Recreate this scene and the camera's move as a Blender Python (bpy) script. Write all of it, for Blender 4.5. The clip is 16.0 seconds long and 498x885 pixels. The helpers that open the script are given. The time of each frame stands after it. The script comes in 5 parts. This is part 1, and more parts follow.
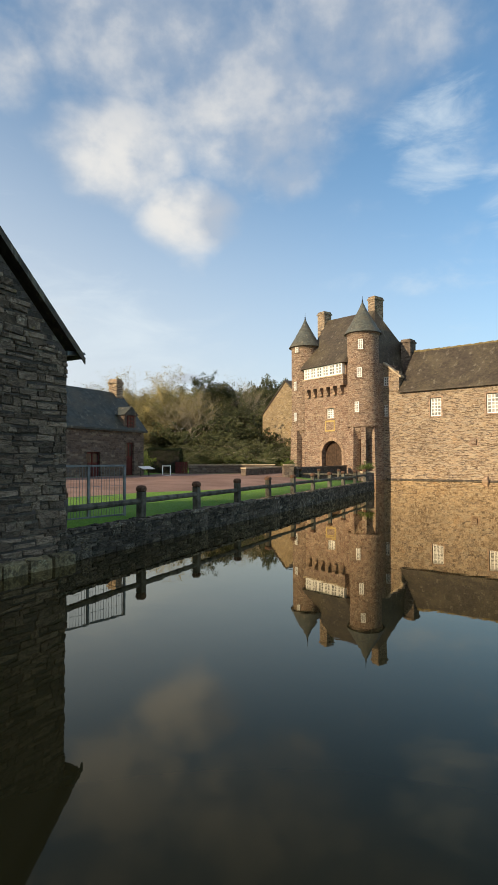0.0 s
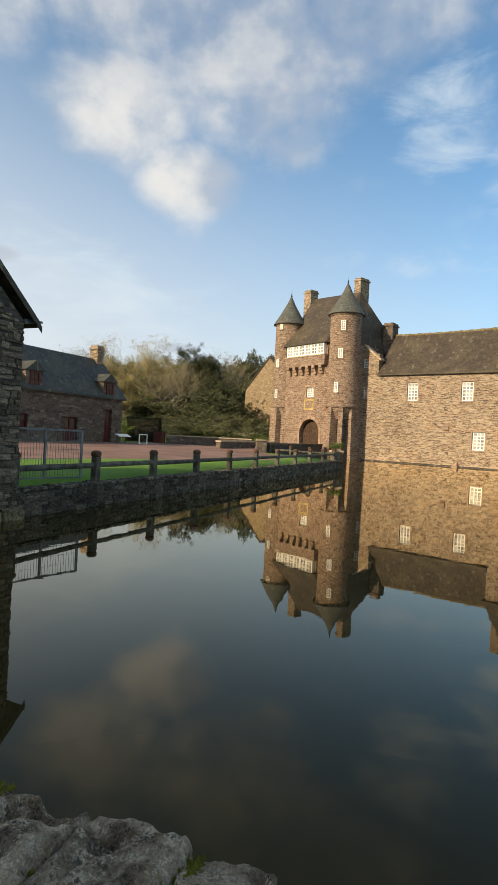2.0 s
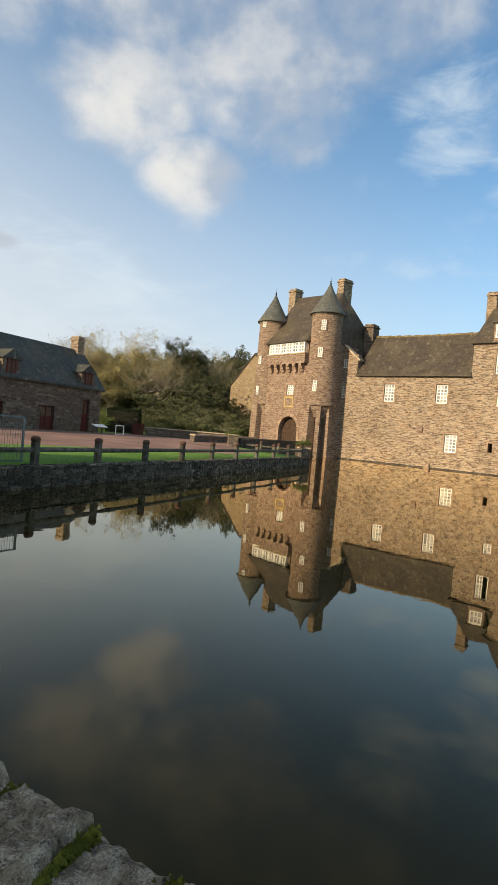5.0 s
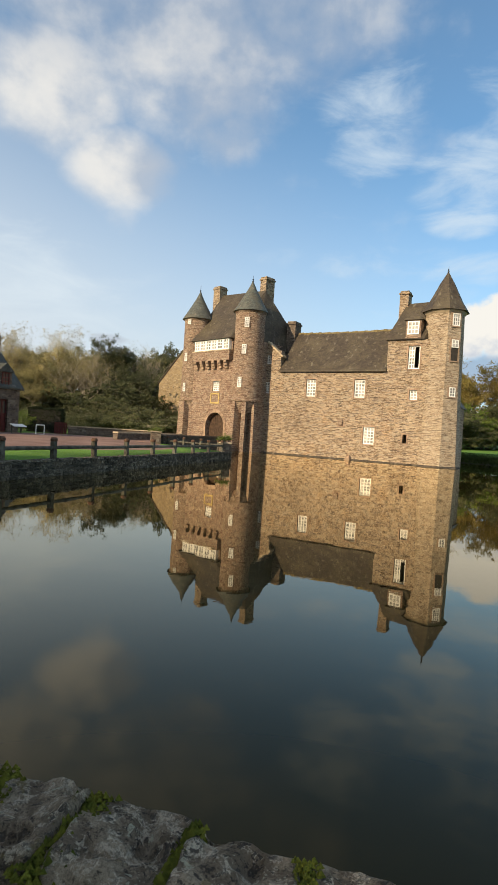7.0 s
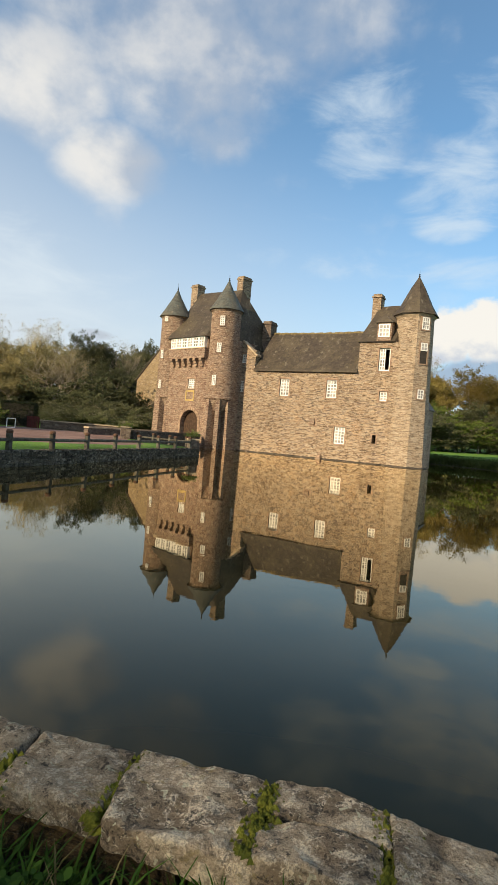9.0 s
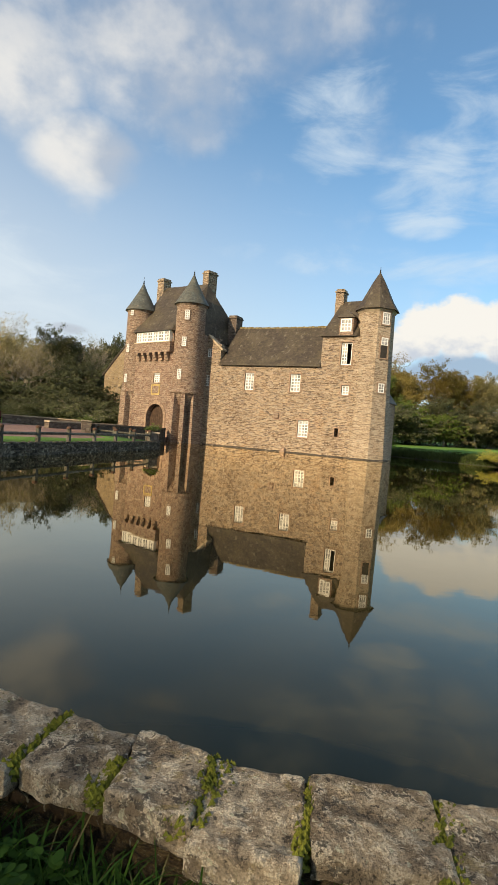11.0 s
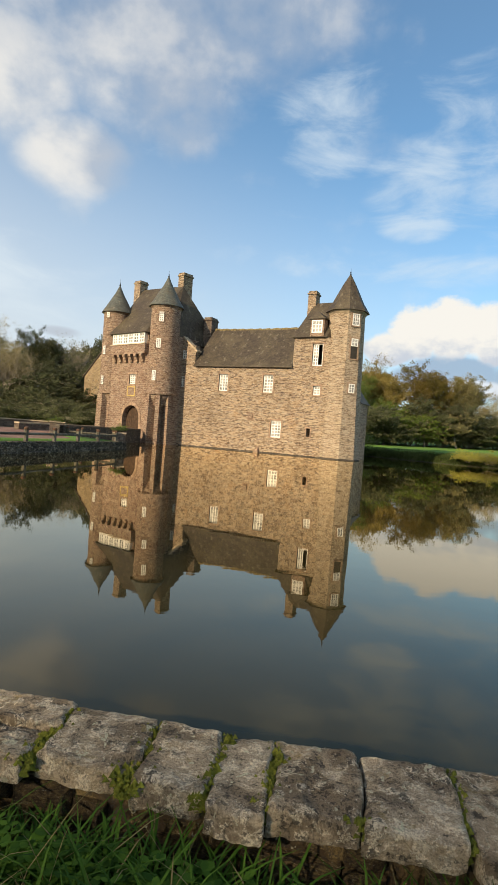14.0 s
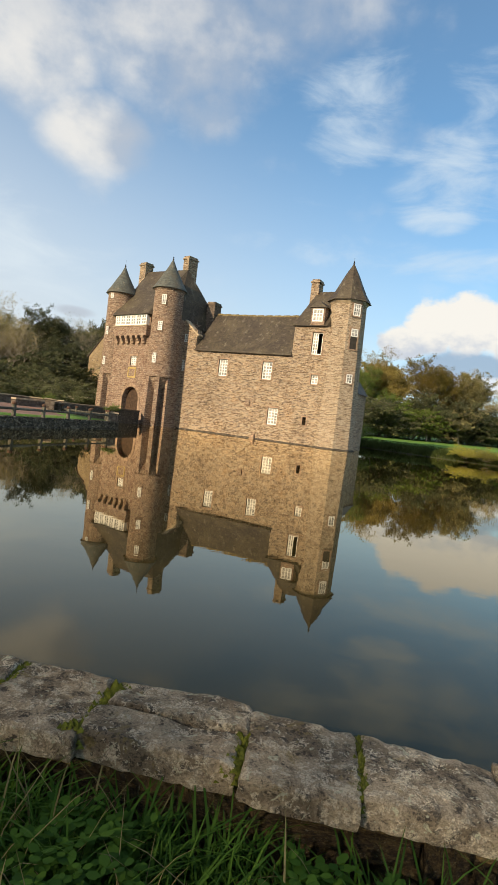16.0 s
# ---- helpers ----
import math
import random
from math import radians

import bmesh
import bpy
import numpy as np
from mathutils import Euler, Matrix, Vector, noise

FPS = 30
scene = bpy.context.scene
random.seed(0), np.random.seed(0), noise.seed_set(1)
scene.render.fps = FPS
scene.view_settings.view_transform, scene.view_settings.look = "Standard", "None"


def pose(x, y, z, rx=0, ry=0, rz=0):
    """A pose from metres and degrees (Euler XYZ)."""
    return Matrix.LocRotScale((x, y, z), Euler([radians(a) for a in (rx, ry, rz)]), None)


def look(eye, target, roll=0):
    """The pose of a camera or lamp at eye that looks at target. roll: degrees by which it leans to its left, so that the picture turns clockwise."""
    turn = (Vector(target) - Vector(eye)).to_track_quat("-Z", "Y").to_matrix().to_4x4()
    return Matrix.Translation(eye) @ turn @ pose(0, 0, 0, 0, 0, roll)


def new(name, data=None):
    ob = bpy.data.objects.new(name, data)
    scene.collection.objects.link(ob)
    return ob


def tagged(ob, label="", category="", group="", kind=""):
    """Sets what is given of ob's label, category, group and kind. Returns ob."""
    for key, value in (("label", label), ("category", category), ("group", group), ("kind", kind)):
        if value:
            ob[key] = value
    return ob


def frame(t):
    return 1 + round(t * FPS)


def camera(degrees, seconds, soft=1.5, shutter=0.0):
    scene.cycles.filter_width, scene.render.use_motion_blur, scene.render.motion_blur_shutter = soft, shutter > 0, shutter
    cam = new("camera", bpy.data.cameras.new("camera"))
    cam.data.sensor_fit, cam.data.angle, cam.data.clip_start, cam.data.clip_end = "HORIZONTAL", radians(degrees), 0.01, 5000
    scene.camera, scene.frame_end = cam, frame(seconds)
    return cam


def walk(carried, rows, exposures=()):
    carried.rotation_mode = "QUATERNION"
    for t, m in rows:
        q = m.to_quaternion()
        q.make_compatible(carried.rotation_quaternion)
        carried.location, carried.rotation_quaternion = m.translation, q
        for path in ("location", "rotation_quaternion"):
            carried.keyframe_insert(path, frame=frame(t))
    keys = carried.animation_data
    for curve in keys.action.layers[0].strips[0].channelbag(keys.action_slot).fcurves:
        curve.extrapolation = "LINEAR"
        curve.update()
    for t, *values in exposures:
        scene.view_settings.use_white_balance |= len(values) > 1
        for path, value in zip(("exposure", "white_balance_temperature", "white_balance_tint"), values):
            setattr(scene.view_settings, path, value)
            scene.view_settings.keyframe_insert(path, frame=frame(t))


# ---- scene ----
cam = camera(48.6, 16.0)
PATH = [
    (0, (0.388, -0.458, 2.245), (0.147, 1.526, 2.311), -0.2),
    (0.5, (0.614, -0.777, 2.228), (0.407, 1.212, 2.257), 0.5),
    (1, (0.898, -0.827, 2.237), (0.702, 1.163, 2.248), 1.5),
    (1.5, (1.225, -0.984, 2.243), (1.034, 1.007, 2.238), 2.3),
    (2, (1.551, -1.229, 2.25), (1.358, 0.762, 2.224), 3.0),
    (2.5, (1.892, -1.279, 2.233), (1.676, 0.709, 2.195), 3.6),
    (3, (2.264, -1.411, 2.218), (2.011, 0.572, 2.153), 4.2),
    (3.2, (2.426, -1.545, 2.24), (2.169, 0.437, 2.169), 4.4),
    (5.3, (3.867, -2.075, 2.271), (3.735, -0.08, 2.236), 5.0),
    (5.5, (4.067, -2.148, 2.239), (3.974, -0.151, 2.204), 4.8),
    (6, (4.391, -2.369, 2.222), (4.369, -0.369, 2.198), 4.1),
    (6.5, (4.604, -2.673, 2.225), (4.631, -0.673, 2.198), 3.7),
    (7, (4.849, -2.748, 2.237), (4.904, -0.75, 2.205), 3.7),
    (7.5, (5.102, -2.958, 2.244), (5.182, -0.96, 2.203), 3.8),
    (8, (5.477, -3.198, 2.238), (5.577, -1.201, 2.192), 3.9),
    (8.5, (5.843, -3.328, 2.231), (5.952, -1.332, 2.193), 4.4),
    (9, (6.236, -3.525, 2.224), (6.346, -1.528, 2.192), 4.8),
    (9.2, (6.401, -3.618, 2.239), (6.517, -1.622, 2.21), 4.5),
    (11.5, (7.923, -4.26, 2.149), (8.13, -2.272, 2.095), 4.6),
    (12, (8.283, -4.445, 2.128), (8.493, -2.457, 2.064), 4.1),
    (12.5, (8.634, -4.59, 2.158), (8.845, -2.602, 2.097), 3.9),
    (13, (9.013, -4.61, 2.161), (9.222, -2.622, 2.111), 4.0),
    (13.5, (9.407, -4.783, 2.123), (9.623, -2.796, 2.073), 4.1),
    (14, (9.806, -4.925, 2.155), (10.025, -2.937, 2.122), 4.3),
    (14.5, (10.204, -4.987, 2.153), (10.426, -2.999, 2.122), 4.8),
    (15, (10.565, -5.197, 2.132), (10.791, -3.21, 2.091), 5.3),
    (15.5, (10.974, -5.335, 2.117), (11.191, -3.348, 2.053), 6.2),
    (16, (11.36, -5.409, 2.134), (11.549, -3.419, 2.053), 6.8),
]
walk(cam, [(t, look(eye, target, roll)) for t, eye, target, roll in PATH])

# ---- world, sun ----
SUN_AZ, SUN_EL = radians(229), radians(24)
to_sun = Vector((math.sin(SUN_AZ) * math.cos(SUN_EL), math.cos(SUN_AZ) * math.cos(SUN_EL), math.sin(SUN_EL)))
sun = new("sun", bpy.data.lights.new("sun", "SUN"))
sun.data.energy, sun.data.angle, sun.data.color = 5.0, radians(0.6), (1.0, 0.78, 0.50)
sun.matrix_world = look(to_sun * 200, (0, 0, 0))


class Nodes:
    """Short hand for building node trees."""

    def __init__(self, tree):
        self.tree = tree
        tree.nodes.clear()

    def add(self, kind, **inputs):
        node = self.tree.nodes.new(kind)
        for key, value in inputs.items():
            key = int(key[1:]) if key[0] == "_" else key.replace("_", " ")
            self.put(node.inputs[key], value)
        return node

    def put(self, socket, value):
        if isinstance(value, bpy.types.NodeSocket):
            self.tree.links.new(value, socket)
        else:
            socket.default_value = value

    def math(self, op, a, b=0.0, c=0.0, clamp=False):
        node = self.add("ShaderNodeMath", _0=a, _1=b, _2=c)
        node.operation, node.use_clamp = op, clamp
        return node.outputs[0]

    def span(self, value, lo, hi, a=0.0, b=1.0, smooth=True):
        node = self.add("ShaderNodeMapRange", Value=value, From_Min=lo, From_Max=hi, To_Min=a, To_Max=b)
        node.interpolation_type = "SMOOTHSTEP" if smooth else "LINEAR"
        return node.outputs[0]

    def mix(self, fac, a, b, blend="MIX"):
        node = self.tree.nodes.new("ShaderNodeMix")
        node.data_type, node.blend_type = "RGBA", blend
        for socket, value in ((node.inputs[0], fac), (node.inputs[6], a), (node.inputs[7], b)):
            if not isinstance(value, bpy.types.NodeSocket) and socket.type == "RGBA":
                value = (*value, 1.0) if len(value) == 3 else value
            self.put(socket, value)
        return node.outputs[2]

    def noise(self, vector, scale, detail=4.0, rough=0.55, distortion=0.0):
        return self.add("ShaderNodeTexNoise", Vector=vector, Scale=scale, Detail=detail, Roughness=rough, Distortion=distortion).outputs[0]

    def stretch(self, vector, x, y, z):
        node = self.add("ShaderNodeVectorMath", _0=vector, _1=(x, y, z))
        node.operation = "MULTIPLY"
        return node.outputs[0]

    def bump(self, height, strength, distance, normal=None):
        node = self.add("ShaderNodeBump", Height=height, Strength=strength, Distance=distance)
        if normal:
            self.put(node.inputs["Normal"], normal)
        return node.outputs[0]


world = bpy.data.worlds.new("sky")
scene.world = world
world.use_nodes = True
n = Nodes(world.node_tree)
sky = n.add("ShaderNodeTexSky")
sky.sky_type, sky.sun_disc = "NISHITA", False
sky.sun_elevation, sky.sun_rotation = SUN_EL, SUN_AZ
sky.air_density, sky.dust_density, sky.ozone_density = 1.0, 0.6, 1.6
way = n.add("ShaderNodeTexCoord").outputs["Generated"]
split = n.add("ShaderNodeSeparateXYZ", _0=way)
az = n.math("MULTIPLY", n.math("ARCTAN2", split.outputs[0], split.outputs[1]), 57.2958)
el = n.math("MULTIPLY", n.math("ARCSINE", split.outputs[2]), 57.2958)
place = n.add("ShaderNodeCombineXYZ", _0=az, _1=n.math("MULTIPLY", el, 1.35), _2=0.0).outputs[0]
billow = n.noise(place, 0.085, 6.0, 0.52, 0.15)
fine = n.noise(place, 0.26, 5.0, 0.55, 0.1)
wisp = n.noise(n.stretch(place, 0.7, 1.5, 1), 0.13, 6.0, 0.6, 0.5)
# clouds: azimuth, elevation, half width, half height, density
CLOUDS = [
    (-20, 29, 8, 5.0, 0.9), (-13.3, 24.3, 5.4, 3.6, 1.0), (-7, 34, 12, 8.0, 0.85), (4, 38, 12, 7, 0.75), (-18, 40, 15, 8, 0.85),
    (-31, 34, 4, 3.5, 0.75), (-12.6, 20.8, 1.8, 2.4, 0.28), (-3.0, 28.3, 4.0, 3.4, 0.7), (-31, 15.4, 2.2, 0.8, 0.7), (-13.3, 8.5, 1.9, 0.55, 0.9),
    # unseen clouds outside the view, added to whiten and brighten the fill light
    (64, 30, 26, 16, 1.0), (-80, 35, 38, 22, 1.05), (130, 38, 50, 22, 1.0), (-150, 48, 44, 20, 1.0), (0, 75, 80, 16, 0.9), (180, 20, 40, 10, 0.8),
]
# the shaded sides of those clouds
DIM = [(-8.3, 24.0, 3.8, 3.4, 1.0), (-2.5, 29.5, 6, 4.5, 0.8), (2, 37, 13, 7, 0.7), (-31, 15.4, 4, 2, 1.0), (-13.3, 8.5, 4, 1.6, 1.0), (-20, 37, 15, 6.5, 0.5)]
# the heaped cloud low over the right-hand wood, and its grey foot
HEAP = [(19.6, 9.3, 2.4, 1.7, 1.0), (22.4, 11.0, 2.8, 2.6, 1.0), (25.6, 11.4, 3.2, 3.0, 1.0), (29.6, 11.0, 3.6, 2.9, 1.0), (34.5, 11.2, 5.0, 3.4, 1.0), (41, 10.0, 6, 3.4, 1.0)]
FOOT = [(26, 6.6, 6.5, 2.6, 1.0), (36, 6.2, 9, 2.8, 1.0)]
WISPS = [(13, 29.0, 6, 5.0, 0.7), (21, 24.5, 6, 4.5, 0.75), (21.4, 20.6, 4, 1.3, 0.8), (28, 27, 9, 7, 0.5), (11.6, 17.6, 10, 1.8, 0.45), (-28, 12, 18, 8, 0.6), (0, 6, 30, 5, 0.4), (26, 16.5, 9, 1.8, 0.6), (28, 5.9, 4.5, 0.9, 0.75), (40, 22, 14, 9, 0.4)]


def blobs(items):
    total = None
    for az0, el0, wide, high, thick in items:
        dx = n.math("DIVIDE", n.math("SUBTRACT", az, az0), wide)
        dy = n.math("DIVIDE", n.math("SUBTRACT", el, el0), high)
        far = n.math("ADD", n.math("MULTIPLY", dx, dx), n.math("MULTIPLY", dy, dy))
        one = n.span(far, 0.0, 1.7, thick, 0.0)
        total = one if total is None else n.math("MAXIMUM", total, one)
    return total


ragged = n.math("ADD", n.math("MULTIPLY", billow, 1.55), n.math("MULTIPLY", fine, 0.65))
body = n.math("ADD", blobs(CLOUDS), n.math("SUBTRACT", ragged, 1.12))
cover = n.span(body, 0.05, 1.25, 0.0, 0.92)
curl = n.noise(place, 0.55, 6.0, 0.58, 0.1)
heap = n.span(n.math("ADD", blobs(HEAP), n.math("MULTIPLY", n.math("SUBTRACT", curl, 0.5), 1.0)), 0.20, 0.66, 0.0, 0.96)
foot = n.span(n.math("ADD", blobs(FOOT), n.math("MULTIPLY", n.math("SUBTRACT", fine, 0.5), 0.9)), 0.25, 0.75, 0.0, 0.8)
thin = n.span(n.math("ADD", blobs(WISPS), n.math("MULTIPLY", n.math("SUBTRACT", wisp, 0.55), 2.0)), 0.10, 1.0, 0.0, 0.72)
shade = n.math("SUBTRACT", n.span(n.math("MULTIPLY_ADD", fine, 0.3, n.math("MULTIPLY", billow, 0.7)), 0.36, 0.62, 0.25, 1.0), blobs(DIM), clamp=True)
cloud = n.mix(shade, (3.3, 3.6, 4.05), (5.7, 5.55, 5.25))
lit = n.span(n.math("SUBTRACT", el, n.math("MULTIPLY", n.math("SUBTRACT", curl, 0.5), 6.0)), 7.6, 11.0)
heap_tone = n.mix(lit, (4.0, 4.25, 4.7), (6.3, 6.0, 5.45))
deep = n.mix(1.0, sky.outputs[0], (0.64, 1.07, 1.20), "MULTIPLY")
haze = n.span(n.math("MULTIPLY_ADD", az, 0.26, el), -6.0, 34.0, 0.98, 0.09)
clear = n.mix(haze, deep, (4.75, 5.0, 5.25))
whole = n.mix(thin, clear, (4.8, 5.4, 5.8))
whole = n.mix(cover, whole, cloud)
whole = n.mix(foot, whole, (2.2, 2.8, 3.7))
whole = n.mix(heap, whole, heap_tone)
whole = n.mix(n.span(n.math("ADD", blobs([(28.5, 5.8, 4.0, 1.0, 0.9)]), n.math("MULTIPLY", n.math("SUBTRACT", curl, 0.5), 1.2)), 0.3, 0.9, 0.0, 0.8), whole, (5.4, 5.7, 6.0))
back = n.add("ShaderNodeBackground", Color=whole, Strength=0.115)
n.tree.links.new(back.outputs[0], n.add("ShaderNodeOutputWorld").inputs[0])

scene.view_settings.exposure = 0.42

# ---- materials ----


def material(name):
    mat = bpy.data.materials.new(name)
    mat.use_nodes = True
    n = Nodes(mat.node_tree)
    shader = n.add("ShaderNodeBsdfPrincipled")
    n.tree.links.new(shader.outputs[0], n.add("ShaderNodeOutputMaterial").inputs[0])
    return mat, n, shader, n.add("ShaderNodeTexCoord").outputs["Object"]


def rubble(name, dark, light, mortar, wide=0.5, high=0.15, joint=0.014, relief=0.03, stain=(0.42, 0.22, 0.07), stained=0.35, grey=0.3, pale=0.25, deep=0.0):
    """Coursed rubble masonry: flat stones of uneven length in wavering courses, joints, stains and lichen."""
    mat, n, shader, at = material(name)
    xyz = n.add("ShaderNodeSeparateXYZ", _0=at).outputs
    along = n.math("ADD", n.math("MULTIPLY_ADD", xyz[1], 0.9, xyz[0]), n.math("MULTIPLY", n.noise(at, 2.2, 4.0), wide * 1.6))
    waver = n.math("ADD", n.math("MULTIPLY", n.noise(at, 0.8, 3.0), high * 2.2), n.math("MULTIPLY", n.noise(at, 3.6, 3.0), high * 0.7))
    flat = n.add("ShaderNodeCombineXYZ", _0=along, _1=n.math("ADD", xyz[2], waver), _2=0.0).outputs[0]

    def courses(w, h, gap):
        node = n.add("ShaderNodeTexBrick", Vector=flat, Color1=(0, 0, 0, 1), Color2=(1, 1, 1, 1), Mortar=(0.5, 0.5, 0.5, 1), Scale=1.0, Mortar_Size=gap, Mortar_Smooth=0.35, Brick_Width=w, Row_Height=h)
        node.offset, node.offset_frequency, node.squash, node.squash_frequency = 0.41, 2, 0.62, 3
        return n.add("ShaderNodeSeparateXYZ", _0=node.outputs[0]).outputs[0], node.outputs[1]

    pick, gap = courses(wide, high, joint)
    wider, _ = courses(wide * 2.3, high * 3.1, 0.001)
    pick1, pick2 = n.math("FRACT", n.math("MULTIPLY", pick, 7.31)), n.math("FRACT", n.math("MULTIPLY", pick, 17.9))
    grain = n.noise(at, 16.0, 6.0, 0.7)
    patch = n.noise(at, 0.42, 5.0, 0.6)
    patch2 = n.noise(n.stretch(at, 1, 1, 1.7), 0.23, 5.0, 0.65)
    colour = n.mix(n.math("MULTIPLY_ADD", wider, 0.25, n.math("MULTIPLY", pick, 0.75)), dark, light)
    colour = n.mix(n.span(pick1, 0.66, 0.8, 0.0, grey), colour, (0.17, 0.145, 0.14))
    colour = n.mix(n.span(pick2, 0.78, 0.9, 0.0, pale), colour, (0.55, 0.48, 0.37))
    colour = n.mix(n.span(patch, 0.55, 0.72, 0.0, stained), colour, stain)
    colour = n.mix(n.span(patch2, 0.50, 0.70, 0.0, 0.4), colour, tuple(0.7 * c for c in dark))
    colour = n.mix(n.math("MULTIPLY", gap, n.span(n.noise(at, 1.1, 3.0), 0.35, 0.65, 0.25, 0.95)), colour, mortar)
    if deep:
        # open joints and the lower edges of slabs, where the pointing has gone
        flake = n.noise(n.stretch(at, 1.3, 1.3, 7.0), 1.5, 5.0, 0.7, 0.4)
        slab = n.noise(n.stretch(at, 1.0, 1.0, 4.5), 3.4, 4.0, 0.7)
        colour = n.mix(n.span(slab, 0.53, 0.64, 0.0, 0.75), colour, (0.60, 0.50, 0.38))
        colour = n.mix(n.span(flake, 0.52, 0.60, 0.0, deep), colour, (0.050, 0.036, 0.025))
    colour = n.mix(n.span(grain, 0.36, 0.70, 0.0, 0.75), colour, n.mix(1.0, colour, (0.5, 0.46, 0.44), "MULTIPLY"))
    n.put(shader.inputs["Base Color"], colour)
    n.put(shader.inputs["Roughness"], 0.93)
    n.put(shader.inputs["Specular IOR Level"], 0.2)
    height = n.math("ADD", n.math("MULTIPLY", n.math("SUBTRACT", 1.0, gap), n.math("ADD", 0.5, n.math("MULTIPLY", pick2, 0.9))), n.math("MULTIPLY", grain, 0.5))
    n.put(shader.inputs["Normal"], n.bump(height, 1.0, relief))
    return mat


def plain(name, colour, rough=0.8, vary=0.25, scale=3.0, fine=40.0, relief=0.004, metal=0.0, per_object=0.0, second=None, specular=0.3):
    """A surface with two scales of variation and a slight relief."""
    mat, n, shader, at = material(name)
    big, small = n.noise(at, scale, 4.0, 0.6), n.noise(at, fine, 4.0, 0.6)
    dark = tuple(c * (1 - vary) for c in colour)
    tone = n.mix(n.span(big, 0.3, 0.7), dark, second or tuple(min(1, c * (1 + vary)) for c in colour))
    tone = n.mix(n.span(small, 0.35, 0.75, 0.0, vary), tone, tuple(c * 0.45 for c in colour))
    if per_object:
        info = n.add("ShaderNodeObjectInfo").outputs["Random"]
        tone = n.mix(1.0, tone, n.mix(info, (1 - per_object,) * 3, (1 + per_object,) * 3), "MULTIPLY")
    n.put(shader.inputs["Base Color"], tone)
    n.put(shader.inputs["Roughness"], rough)
    n.put(shader.inputs["Metallic"], metal)
    n.put(shader.inputs["Specular IOR Level"], specular)
    if relief:
        n.put(shader.inputs["Normal"], n.bump(n.math("ADD", small, n.math("MULTIPLY", big, 0.5)), 0.8, relief))
    return mat


def slates(name, colour, moss=0.5):
    """Old slate roofing in courses, with run-off streaks and lichen."""
    mat, n, shader, at = material(name)
    cells = n.stretch(at, 4.0, 4.0, 5.5)
    tile = n.add("ShaderNodeTexVoronoi", Vector=cells, Scale=1.0)
    pick = n.add("ShaderNodeSeparateXYZ", _0=tile.outputs["Color"])
    big = n.noise(at, 0.5, 5.0, 0.6)
    small = n.noise(at, 9.0, 5.0, 0.7)
    streak = n.noise(n.stretch(at, 2.2, 2.2, 0.13), 1.0, 5.0, 0.65)
    tone = n.mix(pick.outputs[0], tuple(c * 0.7 for c in colour), tuple(c * 1.35 for c in colour))
    tone = n.mix(n.span(big, 0.45, 0.7, 0.0, 0.5), tone, (0.10, 0.082, 0.055))
    tone = n.mix(n.span(streak, 0.57, 0.68, 0.0, 0.6), tone, (0.20, 0.18, 0.14))
    tone = n.mix(n.math("MULTIPLY", n.span(small, 0.54, 0.62, 0.0, moss), n.span(big, 0.35, 0.6)), tone, (0.17, 0.15, 0.06))
    n.put(shader.inputs["Base Color"], tone)
    n.put(shader.inputs["Roughness"], 0.62)
    n.put(shader.inputs["Specular IOR Level"], 0.35)
    n.put(shader.inputs["Normal"], n.bump(n.math("ADD", pick.outputs[1], small), 0.6, 0.02))
    return mat


CASTLE = rubble("castle_rubble", (0.15, 0.097, 0.062), (0.57, 0.435, 0.295), (0.62, 0.51, 0.38), 0.56, 0.17, joint=0.026, relief=0.09, stained=0.35, grey=0.6, pale=0.6, deep=0.8)
GATE = rubble("gatehouse_ashlar", (0.16, 0.095, 0.072), (0.36, 0.25, 0.185), (0.50, 0.40, 0.29), 0.6, 0.26, joint=0.026, relief=0.05, stained=0.15, pale=0.25, deep=0.45)
TOWER = rubble("tower_stone", (0.15, 0.093, 0.07), (0.36, 0.25, 0.18), (0.44, 0.35, 0.26), 0.48, 0.24, joint=0.022, relief=0.045, stained=0.12, pale=0.25, deep=0.5)
BARN = rubble("pale_wall", (0.20, 0.150, 0.088), (0.34, 0.265, 0.160), (0.36, 0.29, 0.185), 0.5, 0.2, relief=0.015, stained=0.25)
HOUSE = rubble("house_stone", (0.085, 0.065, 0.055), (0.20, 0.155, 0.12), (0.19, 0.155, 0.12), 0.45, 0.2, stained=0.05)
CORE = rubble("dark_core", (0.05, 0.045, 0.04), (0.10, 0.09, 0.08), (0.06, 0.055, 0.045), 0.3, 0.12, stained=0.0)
REDSTONE = plain("red_dressed_stone", (0.31, 0.22, 0.155), 0.9, 0.35, 2.0, 30.0, 0.01)
DRESSED = plain("dressed_granite", (0.42, 0.34, 0.24), 0.9, 0.3, 1.5, 30.0, 0.008)
SLATE = slates("slate", (0.050, 0.039, 0.028))
SLATE_CONE = slates("slate_cone", (0.070, 0.078, 0.072), 0.35)
SLATE_FARM = slates("farm_slate", (0.040, 0.047, 0.043), 0.2)
WHITE = plain("white_paint", (0.78, 0.77, 0.73), 0.5, 0.06, 2.0, 30.0, 0.001)
RED = plain("red_paint", (0.085, 0.016, 0.015), 0.5, 0.25, 2.0, 25.0, 0.002)
IRON = plain("dark_iron", (0.05, 0.05, 0.05), 0.5, 0.3, 6.0, 60.0, 0.001, metal=0.6)
ZINC = plain("zinc", (0.16, 0.165, 0.175), 0.5, 0.2, 4.0, 40.0, 0.001, metal=0.5)
OAK = plain("old_oak_door", (0.06, 0.036, 0.022), 0.8, 0.4, 3.0, 30.0, 0.006)
